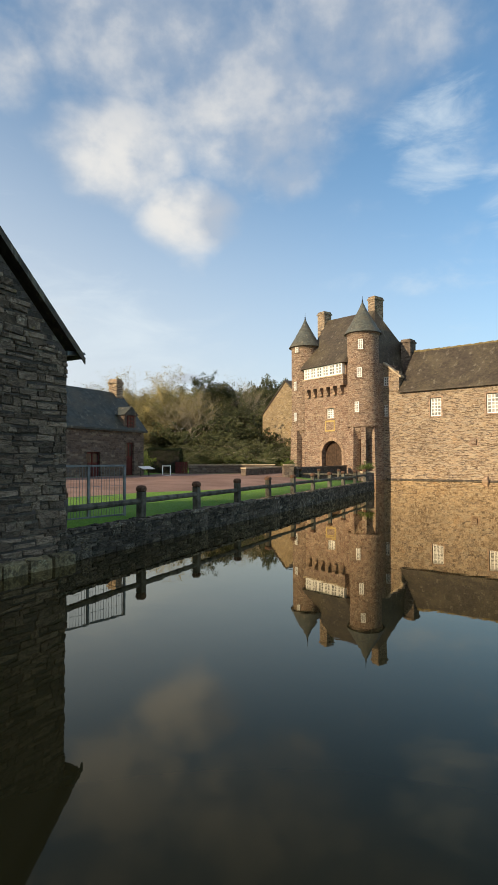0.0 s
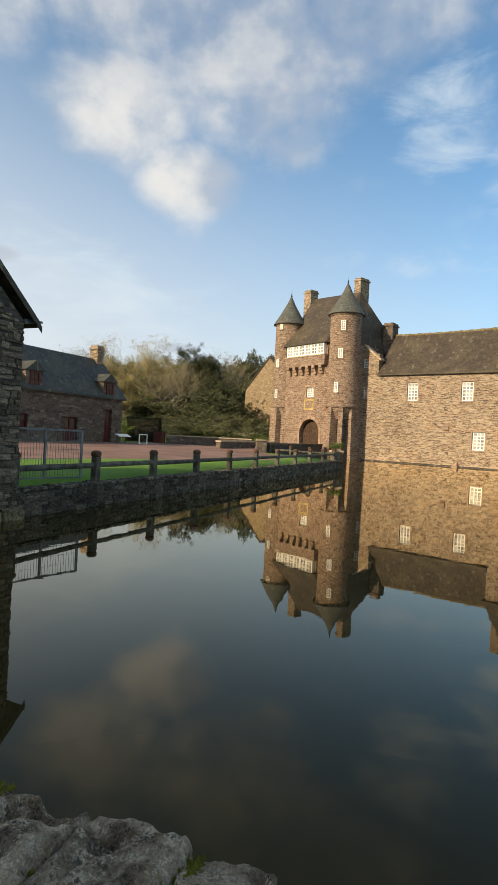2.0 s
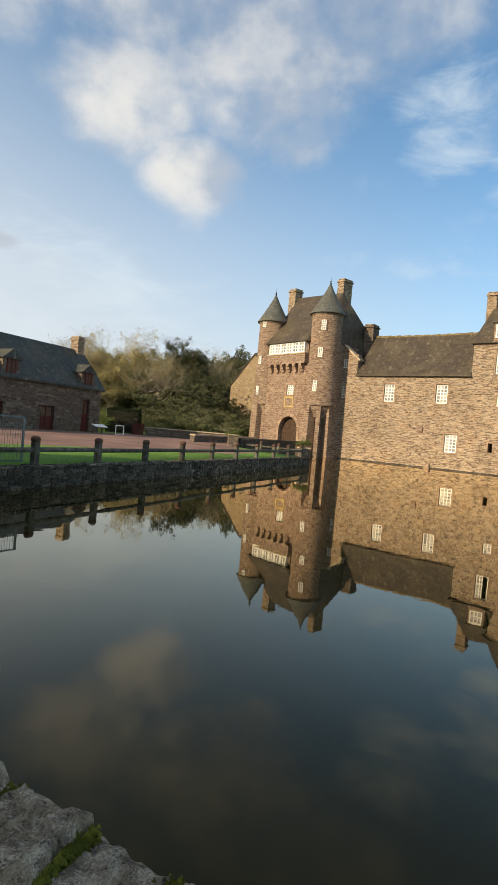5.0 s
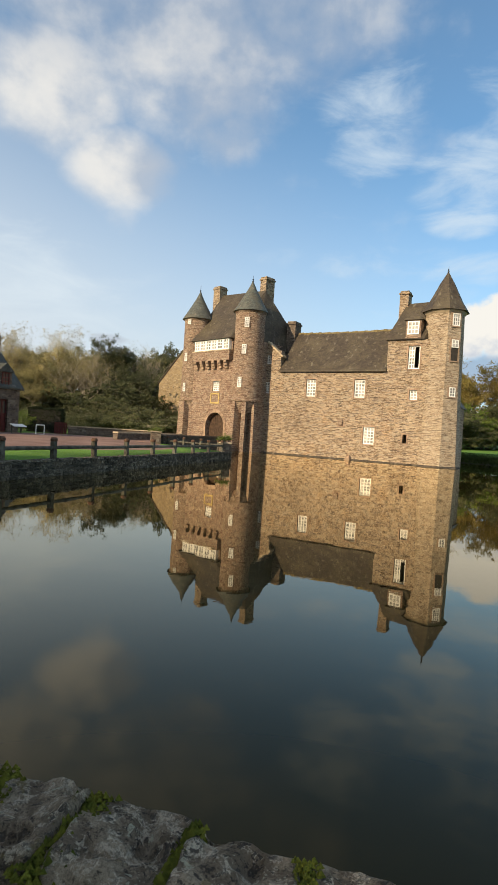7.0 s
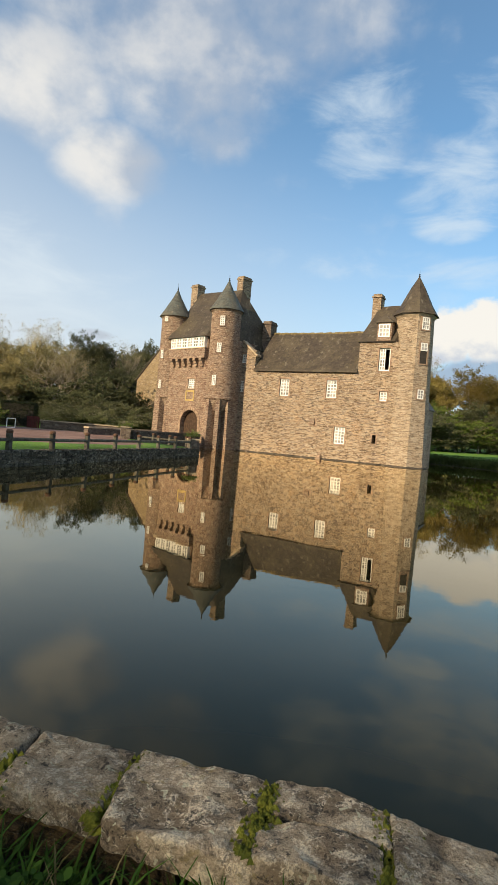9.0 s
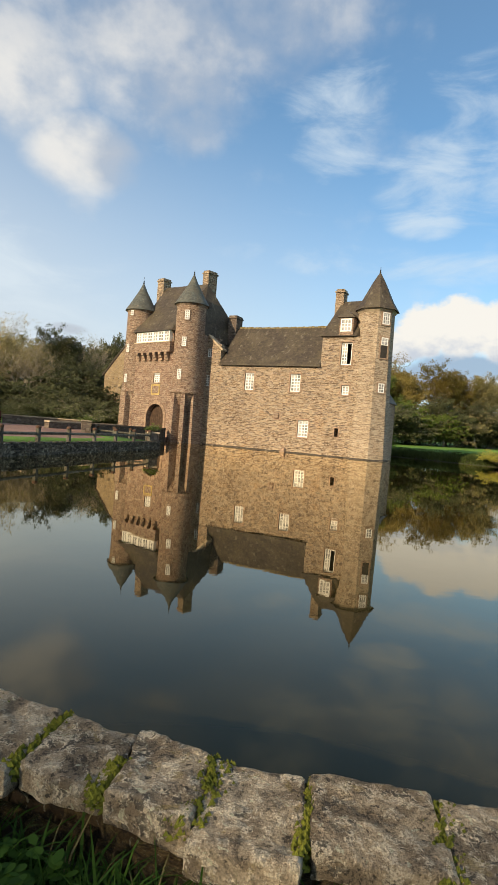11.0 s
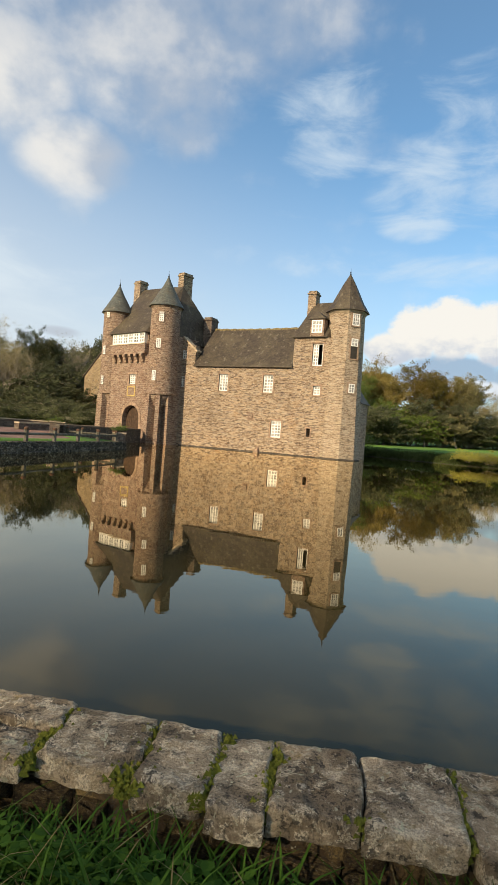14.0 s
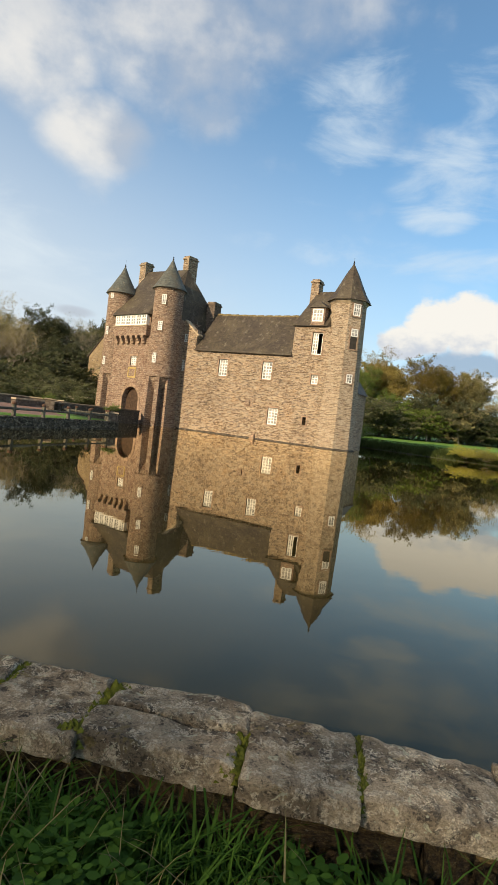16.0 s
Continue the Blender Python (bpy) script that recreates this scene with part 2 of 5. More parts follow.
DARK_WOOD = plain("weathered_timber", (0.075, 0.066, 0.05), 0.9, 0.45, 4.0, 45.0, 0.012, per_object=0.25, second=(0.13, 0.125, 0.10))
# near-black colour that stands in for shade inside rooms, openings and holes
WELL = plain("hollow_shade", (0.04, 0.035, 0.03), 0.9, 0.2)
BARK = plain("bark", (0.30, 0.26, 0.20), 0.95, 0.4, 3.0, 20.0, 0.02)
GRAVEL = plain("red_gravel", (0.21, 0.125, 0.10), 0.95, 0.25, 0.35, 30.0, 0.02, second=(0.26, 0.165, 0.135))

DARK_GLASS = plain("dark_glass", (0.03, 0.033, 0.036), 0.1, 0.2, 2.0, 20.0, 0.0, specular=0.5)
GLASS, n, shader, at = material("sky_toned_glass")
# pale blotches in the base colour paint the sky's reflection on the panes
n.put(shader.inputs["Base Color"], n.mix(n.span(n.noise(at, 1.3, 2.0), 0.35, 0.65), (0.16, 0.16, 0.155), (0.42, 0.41, 0.39)))
n.put(shader.inputs["Roughness"], 0.08)
n.put(shader.inputs["Normal"], n.bump(n.noise(at, 5.0, 2.0), 0.25, 0.01))

WATER, n, shader, at = material("moat_water")
n.put(shader.inputs["Base Color"], n.mix(n.noise(at, 0.12, 3.0), (0.027, 0.0220, 0.0085), (0.033, 0.0270, 0.0100)))
n.put(shader.inputs["Roughness"], 1.0)
n.put(shader.inputs["Specular IOR Level"], 0.0)
swell = n.math("ADD", n.noise(at, 0.55, 3.0, 0.5), n.math("MULTIPLY", n.noise(n.stretch(at, 1, 1.6, 1), 2.6, 3.0, 0.55), 0.12))
ripple = n.bump(swell, 0.22, 0.012)
mirror = n.add("ShaderNodeBsdfGlossy", Color=(0.97, 0.905, 0.755, 1), Roughness=0.012, Normal=ripple)
facing = n.add("ShaderNodeLayerWeight", Blend=0.5, Normal=ripple).outputs["Facing"]
gloss = n.math("MULTIPLY_ADD", n.math("POWER", facing, 4.5), 1.16, 0.006, clamp=True)
surface = n.add("ShaderNodeMixShader", _0=gloss, _1=shader.outputs[0], _2=mirror.outputs[0])
for node in n.tree.nodes:
    if node.type == "OUTPUT_MATERIAL":
        n.tree.links.new(surface.outputs[0], node.inputs[0])

LAWN, n, shader, at = material("lawn_turf")
tone = n.mix(n.span(n.noise(at, 0.25, 4.0), 0.3, 0.7), (0.085, 0.20, 0.010), (0.15, 0.30, 0.020))
tone = n.mix(n.span(n.noise(at, 14.0, 5.0, 0.7), 0.4, 0.7, 0.0, 0.6), tone, (0.035, 0.065, 0.012))
n.put(shader.inputs["Base Color"], tone)
n.put(shader.inputs["Roughness"], 0.95)
n.put(shader.inputs["Normal"], n.bump(n.noise(at, 30.0, 4.0), 1.0, 0.05))

EARTH, n, shader, at = material("bank_earth")
tone = n.mix(n.span(n.noise(at, 2.0, 5.0), 0.35, 0.65), (0.035, 0.027, 0.016), (0.035, 0.055, 0.014))
tone = n.mix(n.span(n.noise(at, 25.0, 4.0), 0.4, 0.7), tone, (0.02, 0.018, 0.01))
n.put(shader.inputs["Base Color"], tone)
n.put(shader.inputs["Roughness"], 0.97)
n.put(shader.inputs["Normal"], n.bump(n.noise(at, 18.0, 5.0), 1.0, 0.05))


def lichened(name, dark, light, spot, spots=0.5, per=0.25, relief=0.02, crust=(0.045, 0.042, 0.038), size=1.0, crusted=0.85):
    """Weathered block: mottled stone with pale lichen crusts, dark growths and pits."""
    mat, n, shader, at = material(name)
    rand = n.add("ShaderNodeObjectInfo").outputs["Random"]
    isle = n.add("ShaderNodeNewGeometry").outputs["Random Per Island"]
    both = n.math("FRACT", n.math("ADD", rand, isle))
    shift = n.add("ShaderNodeCombineXYZ", _0=n.math("MULTIPLY", both, 31.0), _1=n.math("MULTIPLY", both, 17.0), _2=0.0)
    moved = n.add("ShaderNodeVectorMath", _0=at, _1=shift.outputs[0]).outputs[0]
    big, mid = n.noise(moved, 5.0 * size, 7.0, 0.68, 0.6), n.noise(moved, 17.0 * size, 7.0, 0.74, 0.15)
    dabs, tiny = n.noise(moved, 34.0 * size, 6.0, 0.72, 0.2), n.noise(moved, 110.0 * size, 4.0, 0.75)
    tone = n.mix(n.span(big, 0.44, 0.56), dark, light)
    tone = n.mix(n.span(mid, 0.505, 0.565, 0.0, spots), tone, spot)
    tone = n.mix(n.math("MULTIPLY", n.span(dabs, 0.527, 0.567, 0.0, crusted), n.span(big, 0.62, 0.42)), tone, crust)
    tone = n.mix(n.span(mid, 0.43, 0.36, 0.0, crusted), tone, crust)
    ochre = n.noise(moved, 9.0 * size, 6.0, 0.7, 0.4)
    tone = n.mix(n.span(ochre, 0.60, 0.66, 0.0, 0.5), tone, (0.30, 0.235, 0.075))
    rosette = n.noise(moved, 23.0 * size, 3.0, 0.5, 0.8)
    tone = n.mix(n.span(rosette, 0.655, 0.675, 0.0, spots), tone, (0.66, 0.66, 0.50))
    tone = n.mix(n.span(tiny, 0.42, 0.66, 0.0, 0.55), tone, tuple(0.45 * c for c in dark))
    tone = n.mix(1.0, tone, n.mix(both, (1 - per,) * 3, (1 + per,) * 3), "MULTIPLY")
    n.put(shader.inputs["Base Color"], tone)
    n.put(shader.inputs["Roughness"], 0.95)
    n.put(shader.inputs["Specular IOR Level"], 0.2)
    n.put(shader.inputs["Normal"], n.bump(n.math("ADD", n.math("MULTIPLY", mid, 1.3), n.math("ADD", n.math("MULTIPLY", tiny, 0.35), big)), 1.0, relief))
    return mat


COPING = lichened("coping_granite", (0.26, 0.210, 0.150), (0.53, 0.442, 0.322), (0.85, 0.77, 0.61), 0.85, 0.16, 0.08, crusted=0.9)
FOOTING = lichened("footing_stone", (0.11, 0.09, 0.05), (0.26, 0.215, 0.12), (0.44, 0.40, 0.24), 0.6, 0.3, 0.03)
SCHIST = lichened("dark_schist", (0.115, 0.087, 0.064), (0.245, 0.188, 0.138), (0.36, 0.31, 0.25), 0.4, 0.5, 0.02, size=0.6, crusted=0.5)
QUAYSTONE = lichened("quay_stone", (0.034, 0.029, 0.021), (0.092, 0.076, 0.054), (0.48, 0.44, 0.37), 0.38, 0.5, 0.03, size=0.42, crusted=0.7)
INNER = lichened("wall_rubble", (0.048, 0.034, 0.021), (0.125, 0.088, 0.047), (0.36, 0.28, 0.12), 0.35, 0.35, 0.03)
MOSS = plain("moss", (0.11, 0.14, 0.015), 1.0, 0.5, 14.0, 90.0, 0.02, second=(0.19, 0.20, 0.025))


def foliage(name, a, b):
    mat, n, shader, at = material(name)
    info = n.add("ShaderNodeNewGeometry").outputs["Random Per Island"]
    tone = n.mix(info, a, b)
    tone = n.mix(n.span(n.noise(at, 0.35, 3.0), 0.35, 0.65, 0.0, 0.6), tone, tuple(0.55 * c for c in a))
    n.put(shader.inputs["Base Color"], tone)
    n.put(shader.inputs["Roughness"], 0.75)
    n.put(shader.inputs["Specular IOR Level"], 0.2)
    glow = n.add("ShaderNodeBsdfTranslucent", Color=tone)
    both = n.add("ShaderNodeMixShader", _0=0.35, _1=shader.outputs[0], _2=glow.outputs[0])
    for node in n.tree.nodes:
        if node.type == "OUTPUT_MATERIAL":
            n.tree.links.new(both.outputs[0], node.inputs[0])
    return mat


LEAF_GOLD = foliage("leaf_gold", (0.30, 0.25, 0.105), (0.50, 0.43, 0.20))
LEAF_OLIVE = foliage("leaf_olive", (0.205, 0.185, 0.085), (0.36, 0.315, 0.145))
LEAF_DARK = foliage("leaf_dark", (0.075, 0.088, 0.042), (0.155, 0.16, 0.072))
LEAF_GREEN = foliage("leaf_green", (0.10, 0.15, 0.03), (0.20, 0.25, 0.055))
LEAF_LIME = foliage("leaf_lime", (0.30, 0.31, 0.05), (0.50, 0.46, 0.10))
LEAF_RUST = foliage("leaf_rust", (0.20, 0.17, 0.05), (0.37, 0.285, 0.09))
LEAF_HEDGE = foliage("leaf_hedge", (0.018, 0.026, 0.012), (0.040, 0.052, 0.022))
BANK_WEED = foliage("bank_weed", (0.045, 0.070, 0.016), (0.10, 0.125, 0.035))
GRASS = foliage("grass_blade", (0.024, 0.072, 0.007), (0.078, 0.165, 0.018))
STRAW = foliage("dry_blade", (0.14, 0.12, 0.05), (0.24, 0.21, 0.10))

# ---- helpers of this scene ----
rng = random.Random(7)
WING_FRAME = pose(0, 0, 0, 0, 0, -33) @ Matrix.Translation((0, 59.5, 0))
GATE_FRAME = pose(0, 0, 0, 0, 0, -46.2) @ Matrix.Translation((0, 47.93, 0))


def thing(name, m, label, category, group="", kind=""):
    ob = new(name)
    ob.matrix_world = m
    return tagged(ob, label, category, group, kind)


def part(name, bm, mat, parent, label="", smooth=False):
    mesh = bpy.data.meshes.new(name)
    bm.normal_update()
    bm.to_mesh(mesh)
    bm.free()
    mesh.materials.append(mat)
    if smooth:
        mesh.shade_smooth()
    ob = new(name, mesh)
    ob.parent = parent
    return tagged(ob, label)


def setting(name, bm, mat, label, category, smooth=False):
    ob = part(name, bm, mat, None, "", smooth)
    return tagged(ob, label, category, kind="structure")


def box(bm, x0, x1, y0, y1, z0, z1, m=None):
    """A block between two corners, turned by m."""
    v = [bm.verts.new((x, y, z)) for x in (x0, x1) for y in (y0, y1) for z in (z0, z1)]
    for q in ((0, 1, 3, 2), (4, 6, 7, 5), (0, 4, 5, 1), (2, 3, 7, 6), (0, 2, 6, 4), (1, 5, 7, 3)):
        bm.faces.new([v[i] for i in q])
    if m:
        bmesh.ops.transform(bm, matrix=m, verts=v)
    return v


def block(*bounds, m=None):
    bm = bmesh.new()
    box(bm, *bounds, m=m)
    return bm


def prism(outline, y0, y1):
    """A closed outline in x and z, drawn out from y0 to y1."""
    bm = bmesh.new()
    a = [bm.verts.new((x, y0, z)) for x, z in outline]
    b = [bm.verts.new((x, y1, z)) for x, z in outline]
    bm.faces.new(a)
    bm.faces.new(b[::-1])
    for i in range(len(a)):
        j = (i + 1) % len(a)
        bm.faces.new((a[j], a[i], b[i], b[j]))
    bmesh.ops.recalc_face_normals(bm, faces=bm.faces)
    return bm


def hull(points):
    bm = bmesh.new()
    for p in points:
        bm.verts.new(p)
    bmesh.ops.convex_hull(bm, input=bm.verts)
    return bm


def pierced(x0, x1, z0, z1, y0, y1, holes):
    """A wall in x and z with thickness y0 to y1 and rectangular openings that go through it."""
    bm = bmesh.new()
    xs = sorted({x0, x1, *(h[0] for h in holes), *(h[1] for h in holes)})
    zs = sorted({z0, z1, *(h[2] for h in holes), *(h[3] for h in holes)})

    def solid(i, k):
        if not (0 <= i < len(xs) - 1 and 0 <= k < len(zs) - 1):
            return False
        x, z = (xs[i] + xs[i + 1]) / 2, (zs[k] + zs[k + 1]) / 2
        return not any(h[0] < x < h[1] and h[2] < z < h[3] for h in holes)

    for i in range(len(xs) - 1):
        for k in range(len(zs) - 1):
            if not solid(i, k):
                continue
            xa, xb, za, zb = xs[i], xs[i + 1], zs[k], zs[k + 1]
            quads = [((xa, y0, za), (xb, y0, za), (xb, y0, zb), (xa, y0, zb)), ((xa, y1, za), (xa, y1, zb), (xb, y1, zb), (xb, y1, za))]
            if not solid(i - 1, k):
                quads.append(((xa, y0, za), (xa, y0, zb), (xa, y1, zb), (xa, y1, za)))
            if not solid(i + 1, k):
                quads.append(((xb, y0, za), (xb, y1, za), (xb, y1, zb), (xb, y0, zb)))
            if not solid(i, k - 1):
                quads.append(((xa, y0, za), (xa, y1, za), (xb, y1, za), (xb, y0, za)))
            if not solid(i, k + 1):
                quads.append(((xa, y0, zb), (xb, y0, zb), (xb, y1, zb), (xa, y1, zb)))
            for q in quads:
                bm.faces.new([bm.verts.new(p) for p in q])
    bmesh.ops.remove_doubles(bm, verts=bm.verts, dist=0.0005)
    return bm


def ring(bm, profile, sides, turn=0.0, centre=(0, 0)):
    """A turned or many-sided shape from rows of radius and height, closed at both ends."""
    rows = []
    for r, z in profile:
        rows.append([bm.verts.new((centre[0] + r * math.cos(turn + 2 * math.pi * i / sides), centre[1] + r * math.sin(turn + 2 * math.pi * i / sides), z)) for i in range(sides)])
    for a, b in zip(rows, rows[1:]):
        for i in range(sides):
            j = (i + 1) % sides
            bm.faces.new((a[i], a[j], b[j], b[i]))
    bm.faces.new(rows[0][::-1])
    bm.faces.new(rows[-1])


def turned(profile, sides, turn=0.0, centre=(0, 0)):
    bm = bmesh.new()
    ring(bm, profile, sides, turn, centre)
    return bm


def casement(parent, m, wide, high, across, up, bar=0.09, frame=0.13, mat=None, open_half=False):
    """A window at m (its x across, z up, y inwards): a painted frame with glazing bars, and its panes."""
    w, h, d = wide / 2, high, 0.07
    bm = pierced(-w, w, 0, h, -d, 0, [(-w + frame, w - frame, frame, h - frame)])
    bmesh.ops.transform(bm, matrix=m, verts=bm.verts)
    window = part("window", bm, mat or WHITE, parent, "white-painted small-paned window" if not mat else "dark red small-paned window")
    x1 = 0.0 if open_half else w - frame
    stepx, stepz = (x1 + w - frame) / across, (h - 2 * frame) / up
    for i in range(1, across + (1 if open_half else 0)):
        x = -w + frame + i * stepx
        part("glazing_bar", block(x - bar / 2, x + bar / 2, -d + 0.012, -0.012, frame, h - frame, m=m), mat or WHITE, window)
    for k in range(1, up):
        z = frame + k * stepz
        part("glazing_bar", block(-w + frame, x1, -d + 0.018, -0.018, z - bar / 2, z + bar / 2, m=m), mat or WHITE, window)
    for i in range(across):
        for k in range(up):
            x, z = -w + frame + i * stepx, frame + k * stepz
            part("pane", block(x, x + stepx, -0.034, -0.026, z, z + stepz, m=m), DARK_GLASS if mat else GLASS, window)
    return window


def surround(parent, m, wide, high, thick=0.2, mat=None):
    """Dressed stones round an opening, a little proud of the wall."""
    bm = bmesh.new()
    w = wide / 2
    box(bm, -w - thick * 1.3, w + thick * 1.3, -0.045, 0.12, high, high + thick, m)
    box(bm, -w - thick, w + thick, -0.07, 0.12, -0.13, 0, m)
    z, k = 0.0, 0
    while z < high - 0.05:
        top = min(high, z + 0.32)
        out = thick * (0.75 if k % 2 else 1.35)
        box(bm, -w - out, -w, -0.03, 0.12, z, top - 0.012, m)
        box(bm, w, w + out, -0.03, 0.12, z, top - 0.012, m)
        z, k = top, k + 1
    return part("window_surround", bm, mat or REDSTONE, parent)


def at(x, y, z):
    return Matrix.Translation((x, y, z))


# ---- ground, water ----
COPE = Vector((0.9367, -0.3502))
COPE_IN = Vector((-0.3502, -0.9367))
COPE_0 = Vector((1.19, 0.30))
BEND_S = (-10, -0.8, 0.3, 1.1, 2.2, 2.9, 3.4, 4.0, 4.6, 5.2, 5.9, 6.6, 7.2, 7.9, 8.5, 9.1, 10, 11, 12, 20, 120)
BEND_OFF = (0.0, -0.01, -0.09, -0.09, -0.03, 0.04, 0.01, 0.01, 0.04, 0.0, -0.05, 0.02, 0.07, 0.01, -0.03, -0.06, -0.14, -0.22, -0.29, -0.63, -4.0)
bend = lambda s: float(np.interp(s, BEND_S, BEND_OFF))
near = lambda s, off=0.0: COPE_0 + COPE * s + COPE_IN * (off + bend(s))
QUAY_A, QUAY_E = Vector((-4.95, 11.5)), Vector((4.75, 41.9))
quay_way = (QUAY_E - QUAY_A).normalized()
quay_in = Vector((-quay_way.y, quay_way.x))
MOAT = [near(-9.9, 0.25), near(3, 0.25), near(9, 0.25), near(12, 0.25), near(20, 0.25), near(118, 0.25), Vector((130, 0)), Vector((122, 40)), Vector((84, 54)), Vector((60, 60)), Vector((50, 62)), Vector((45.5, 65)), Vector((41, 72)),
        Vector((33, 84)), Vector((16, 90)), Vector((2, 84)), Vector((-2.4, 70)), Vector((-2.6, 58)), Vector((-1.6, 46.0)), QUAY_E + quay_in * 0.3 + quay_way * 0.0, QUAY_A + quay_in * 0.3]
YARD = [Vector(p) for p in ((-12, 14.5), (-6.9, 23.6), (-3.2, 29.5), (-0.6, 36), (0.6, 40.5), (-2.2, 45.5), (-3.4, 58), (-13.5, 57.2), (-16.2, 58), (-15.9, 52.2), (-24, 31), (-20, 20))]


def inside(p, outline):
    hit = False
    for a, b in zip(outline, outline[1:] + outline[:1]):
        if (a.y > p[1]) != (b.y > p[1]) and p[0] < (b.x - a.x) * (p[1] - a.y) / (b.y - a.y) + a.x:
            hit = not hit
    return hit


def to_edge(p, outline):
    best = 1e9
    for a, b in zip(outline, outline[1:] + outline[:1]):
        d = b - a
        k = max(0, min(1, (Vector(p) - a).dot(d) / d.dot(d)))
        best = min(best, (Vector(p) - a - d * k).length)
    return best


def land(x, y):
    """The ground's height."""
    near_bank = (Vector((x, y)) - COPE_0).dot(COPE_IN)
    z = 0.66
    if near_bank > 0.2:
        z = 0.80 + 0.02 * min(near_bank, 6)
    elif x > 25:
        away = to_edge((x, y), MOAT)
        z = 0.35 + 1.0 * min(1.0, away / 3.5) + min(1.9, 0.022 * away) + min(9.0, max(0.0, y - 130) * 0.03)
    else:
        z = 0.66 + 0.24 * max(0, min(1, ((-x + 0.33 * y - 9.2) - 3.0) / 3.0)) + min(6.0, max(0.0, y - 80) * 0.03)
    return z + 0.03 * noise.noise(Vector((x * 0.4, y * 0.4, 0)))


def build_ground():
    from mathutils.geometry import delaunay_2d_cdt
    points, edges = [], []

    def loop(outline):
        first = len(points)
        points.extend(outline)
        edges.extend((first + i, first + (i + 1) % len(outline)) for i in range(len(outline)))

    def finer(outline, step):
        out = []
        for a, b in zip(outline, outline[1:] + outline[:1]):
            count = max(1, int((b - a).length / step))
            out += [a.lerp(b, i / count) for i in range(count)]
        return out

    rim = finer(MOAT, 3.0)
    loop(rim)
    centre = []
    for i, p in enumerate(rim):
        d = (rim[(i + 1) % len(rim)] - rim[i - 1]).normalized()
        centre.append(p + Vector((-d.y, d.x)) * (0.12 if to_edge(p, [QUAY_A, QUAY_E]) < 9 or (p - COPE_0).dot(COPE_IN) > 0 else 1.6))
    loop(centre)
    loop(YARD)
    lines = [-2400, -1200, -600, -300, -180, -120, -90, -70, -55, -45] + list(range(-38, 70, 4)) + [75, 85, 95, 110, 130, 160, 200, 300, 600, 1200, 2400]
    for gx in lines:
        for gy in lines[:-8] + [85, 95, 105, 115, 125, 140, 160, 200, 260, 400, 800, 1600, 2600]:
            p = Vector((gx + 0.37 * math.sin(gy), gy + 0.29 * math.sin(gx)))
            if to_edge(p, MOAT) > 1.9 and to_edge(p, YARD) > 0.8:
                points.append(p)
    verts, _, faces, origin, _, _ = delaunay_2d_cdt(points, edges, [], 0, 1e-4)
    rim_count = len(rim)
    heights = []
    for v, src in zip(verts, origin):
        if any(rim_count <= s < 2 * rim_count for s in src):
            heights.append(-1.3)
        elif any(s < rim_count for s in src):
            heights.append(land(*v))
        else:
            heights.append(-1.6 if inside(v, rim) else land(*v))
    mesh = bpy.data.meshes.new("ground")
    mesh.from_pydata([(v.x, v.y, z) for v, z in zip(verts, heights)], [], faces)
    for mat in (LAWN, GRAVEL, EARTH):
        mesh.materials.append(mat)
    for poly in mesh.polygons:
        c = poly.center
        poly.material_index = 2 if inside(c, rim) or (c.x > 25 and c.y > 40 and to_edge(c.xy, MOAT) < 2.4) or ((c.xy - COPE_0).dot(COPE_IN) > 0 and c.x < 60) else 1 if inside(c, YARD) else 0
        poly.use_smooth = True
    mesh.update()
    ob = new("ground", mesh)
    return tagged(ob, "grass and reddish gravel ground round the moat", "ground", kind="structure")


build_ground()
bm = bmesh.new()
bm.faces.new([bm.verts.new(p) for p in ((-60, -60, 0), (200, -60, 0), (200, 110, 0), (-60, 110, 0))])
setting("water", bm, WATER, "still dark moat water mirroring castle and sky", "water")

# ---- castle wing along the moat ----
wing = thing("castle_wing", WING_FRAME, "long castle wing of brown rubble stone under a slate roof", "castle wing")
HOLES = [(-23.15, -21.91, 7.08, 9.13), (-17.17, -15.9, 7.07, 9.14), (-15.8, -14.5, 1.91, 3.85), (-18.74, -18.2, 3.8, 4.42), (-28.75, -28.05, 10.95, 12.05), (-28.95, -28.15, 7.35, 8.75)]
part("wall", pierced(-31.0, -13.58, -1.2, 10.2, 0, 0.9, HOLES[:4] + HOLES[5:]), CASTLE, wing)
bm = pierced(-31.0, -26.78, 10.2, 12.6, 0, 0.9, [HOLES[4]])
part("wall", bm, CASTLE, wing)
part("raking_coping", prism([(-28.7, 13.55), (-26.55, 11.75), (-26.5, 11.95), (-28.7, 13.8)], -0.12, 0.9), DRESSED, wing, "sloping pale stone coping")
part("wall", prism([(-31.0, 12.6), (-27.6, 12.6), (-28.7, 13.55), (-31.0, 13.55)], 0.0, 0.88), CASTLE, wing)
part("side_wall", block(-27.6, -26.8, 0.9, 7.5, 10.2, 12.0), CASTLE, wing)
part("back_wall", block(-31.0, -13.58, 8.0, 8.8, -1.2, 10.2), CASTLE, wing)
# a solid dark block paints the unlit inside behind the windows
part("room_shade", block(-29.5, -13.7, 1.6, 7.9, 0.5, 9.9), WELL, wing)
roof = part("roof", prism([(-0.32, 10.12), (4.2, 15.4), (8.9, 10.12), (8.9, 9.98), (4.2, 15.1), (-0.32, 9.98)], 0, 13.2), SLATE, wing, "sagging slate roof with lichen along the ridge")
roof.matrix_local = pose(-26.75, 0, 0, 0, 0, 90) @ Matrix.Diagonal((1, -1, 1, 1))
bm = bmesh.new()
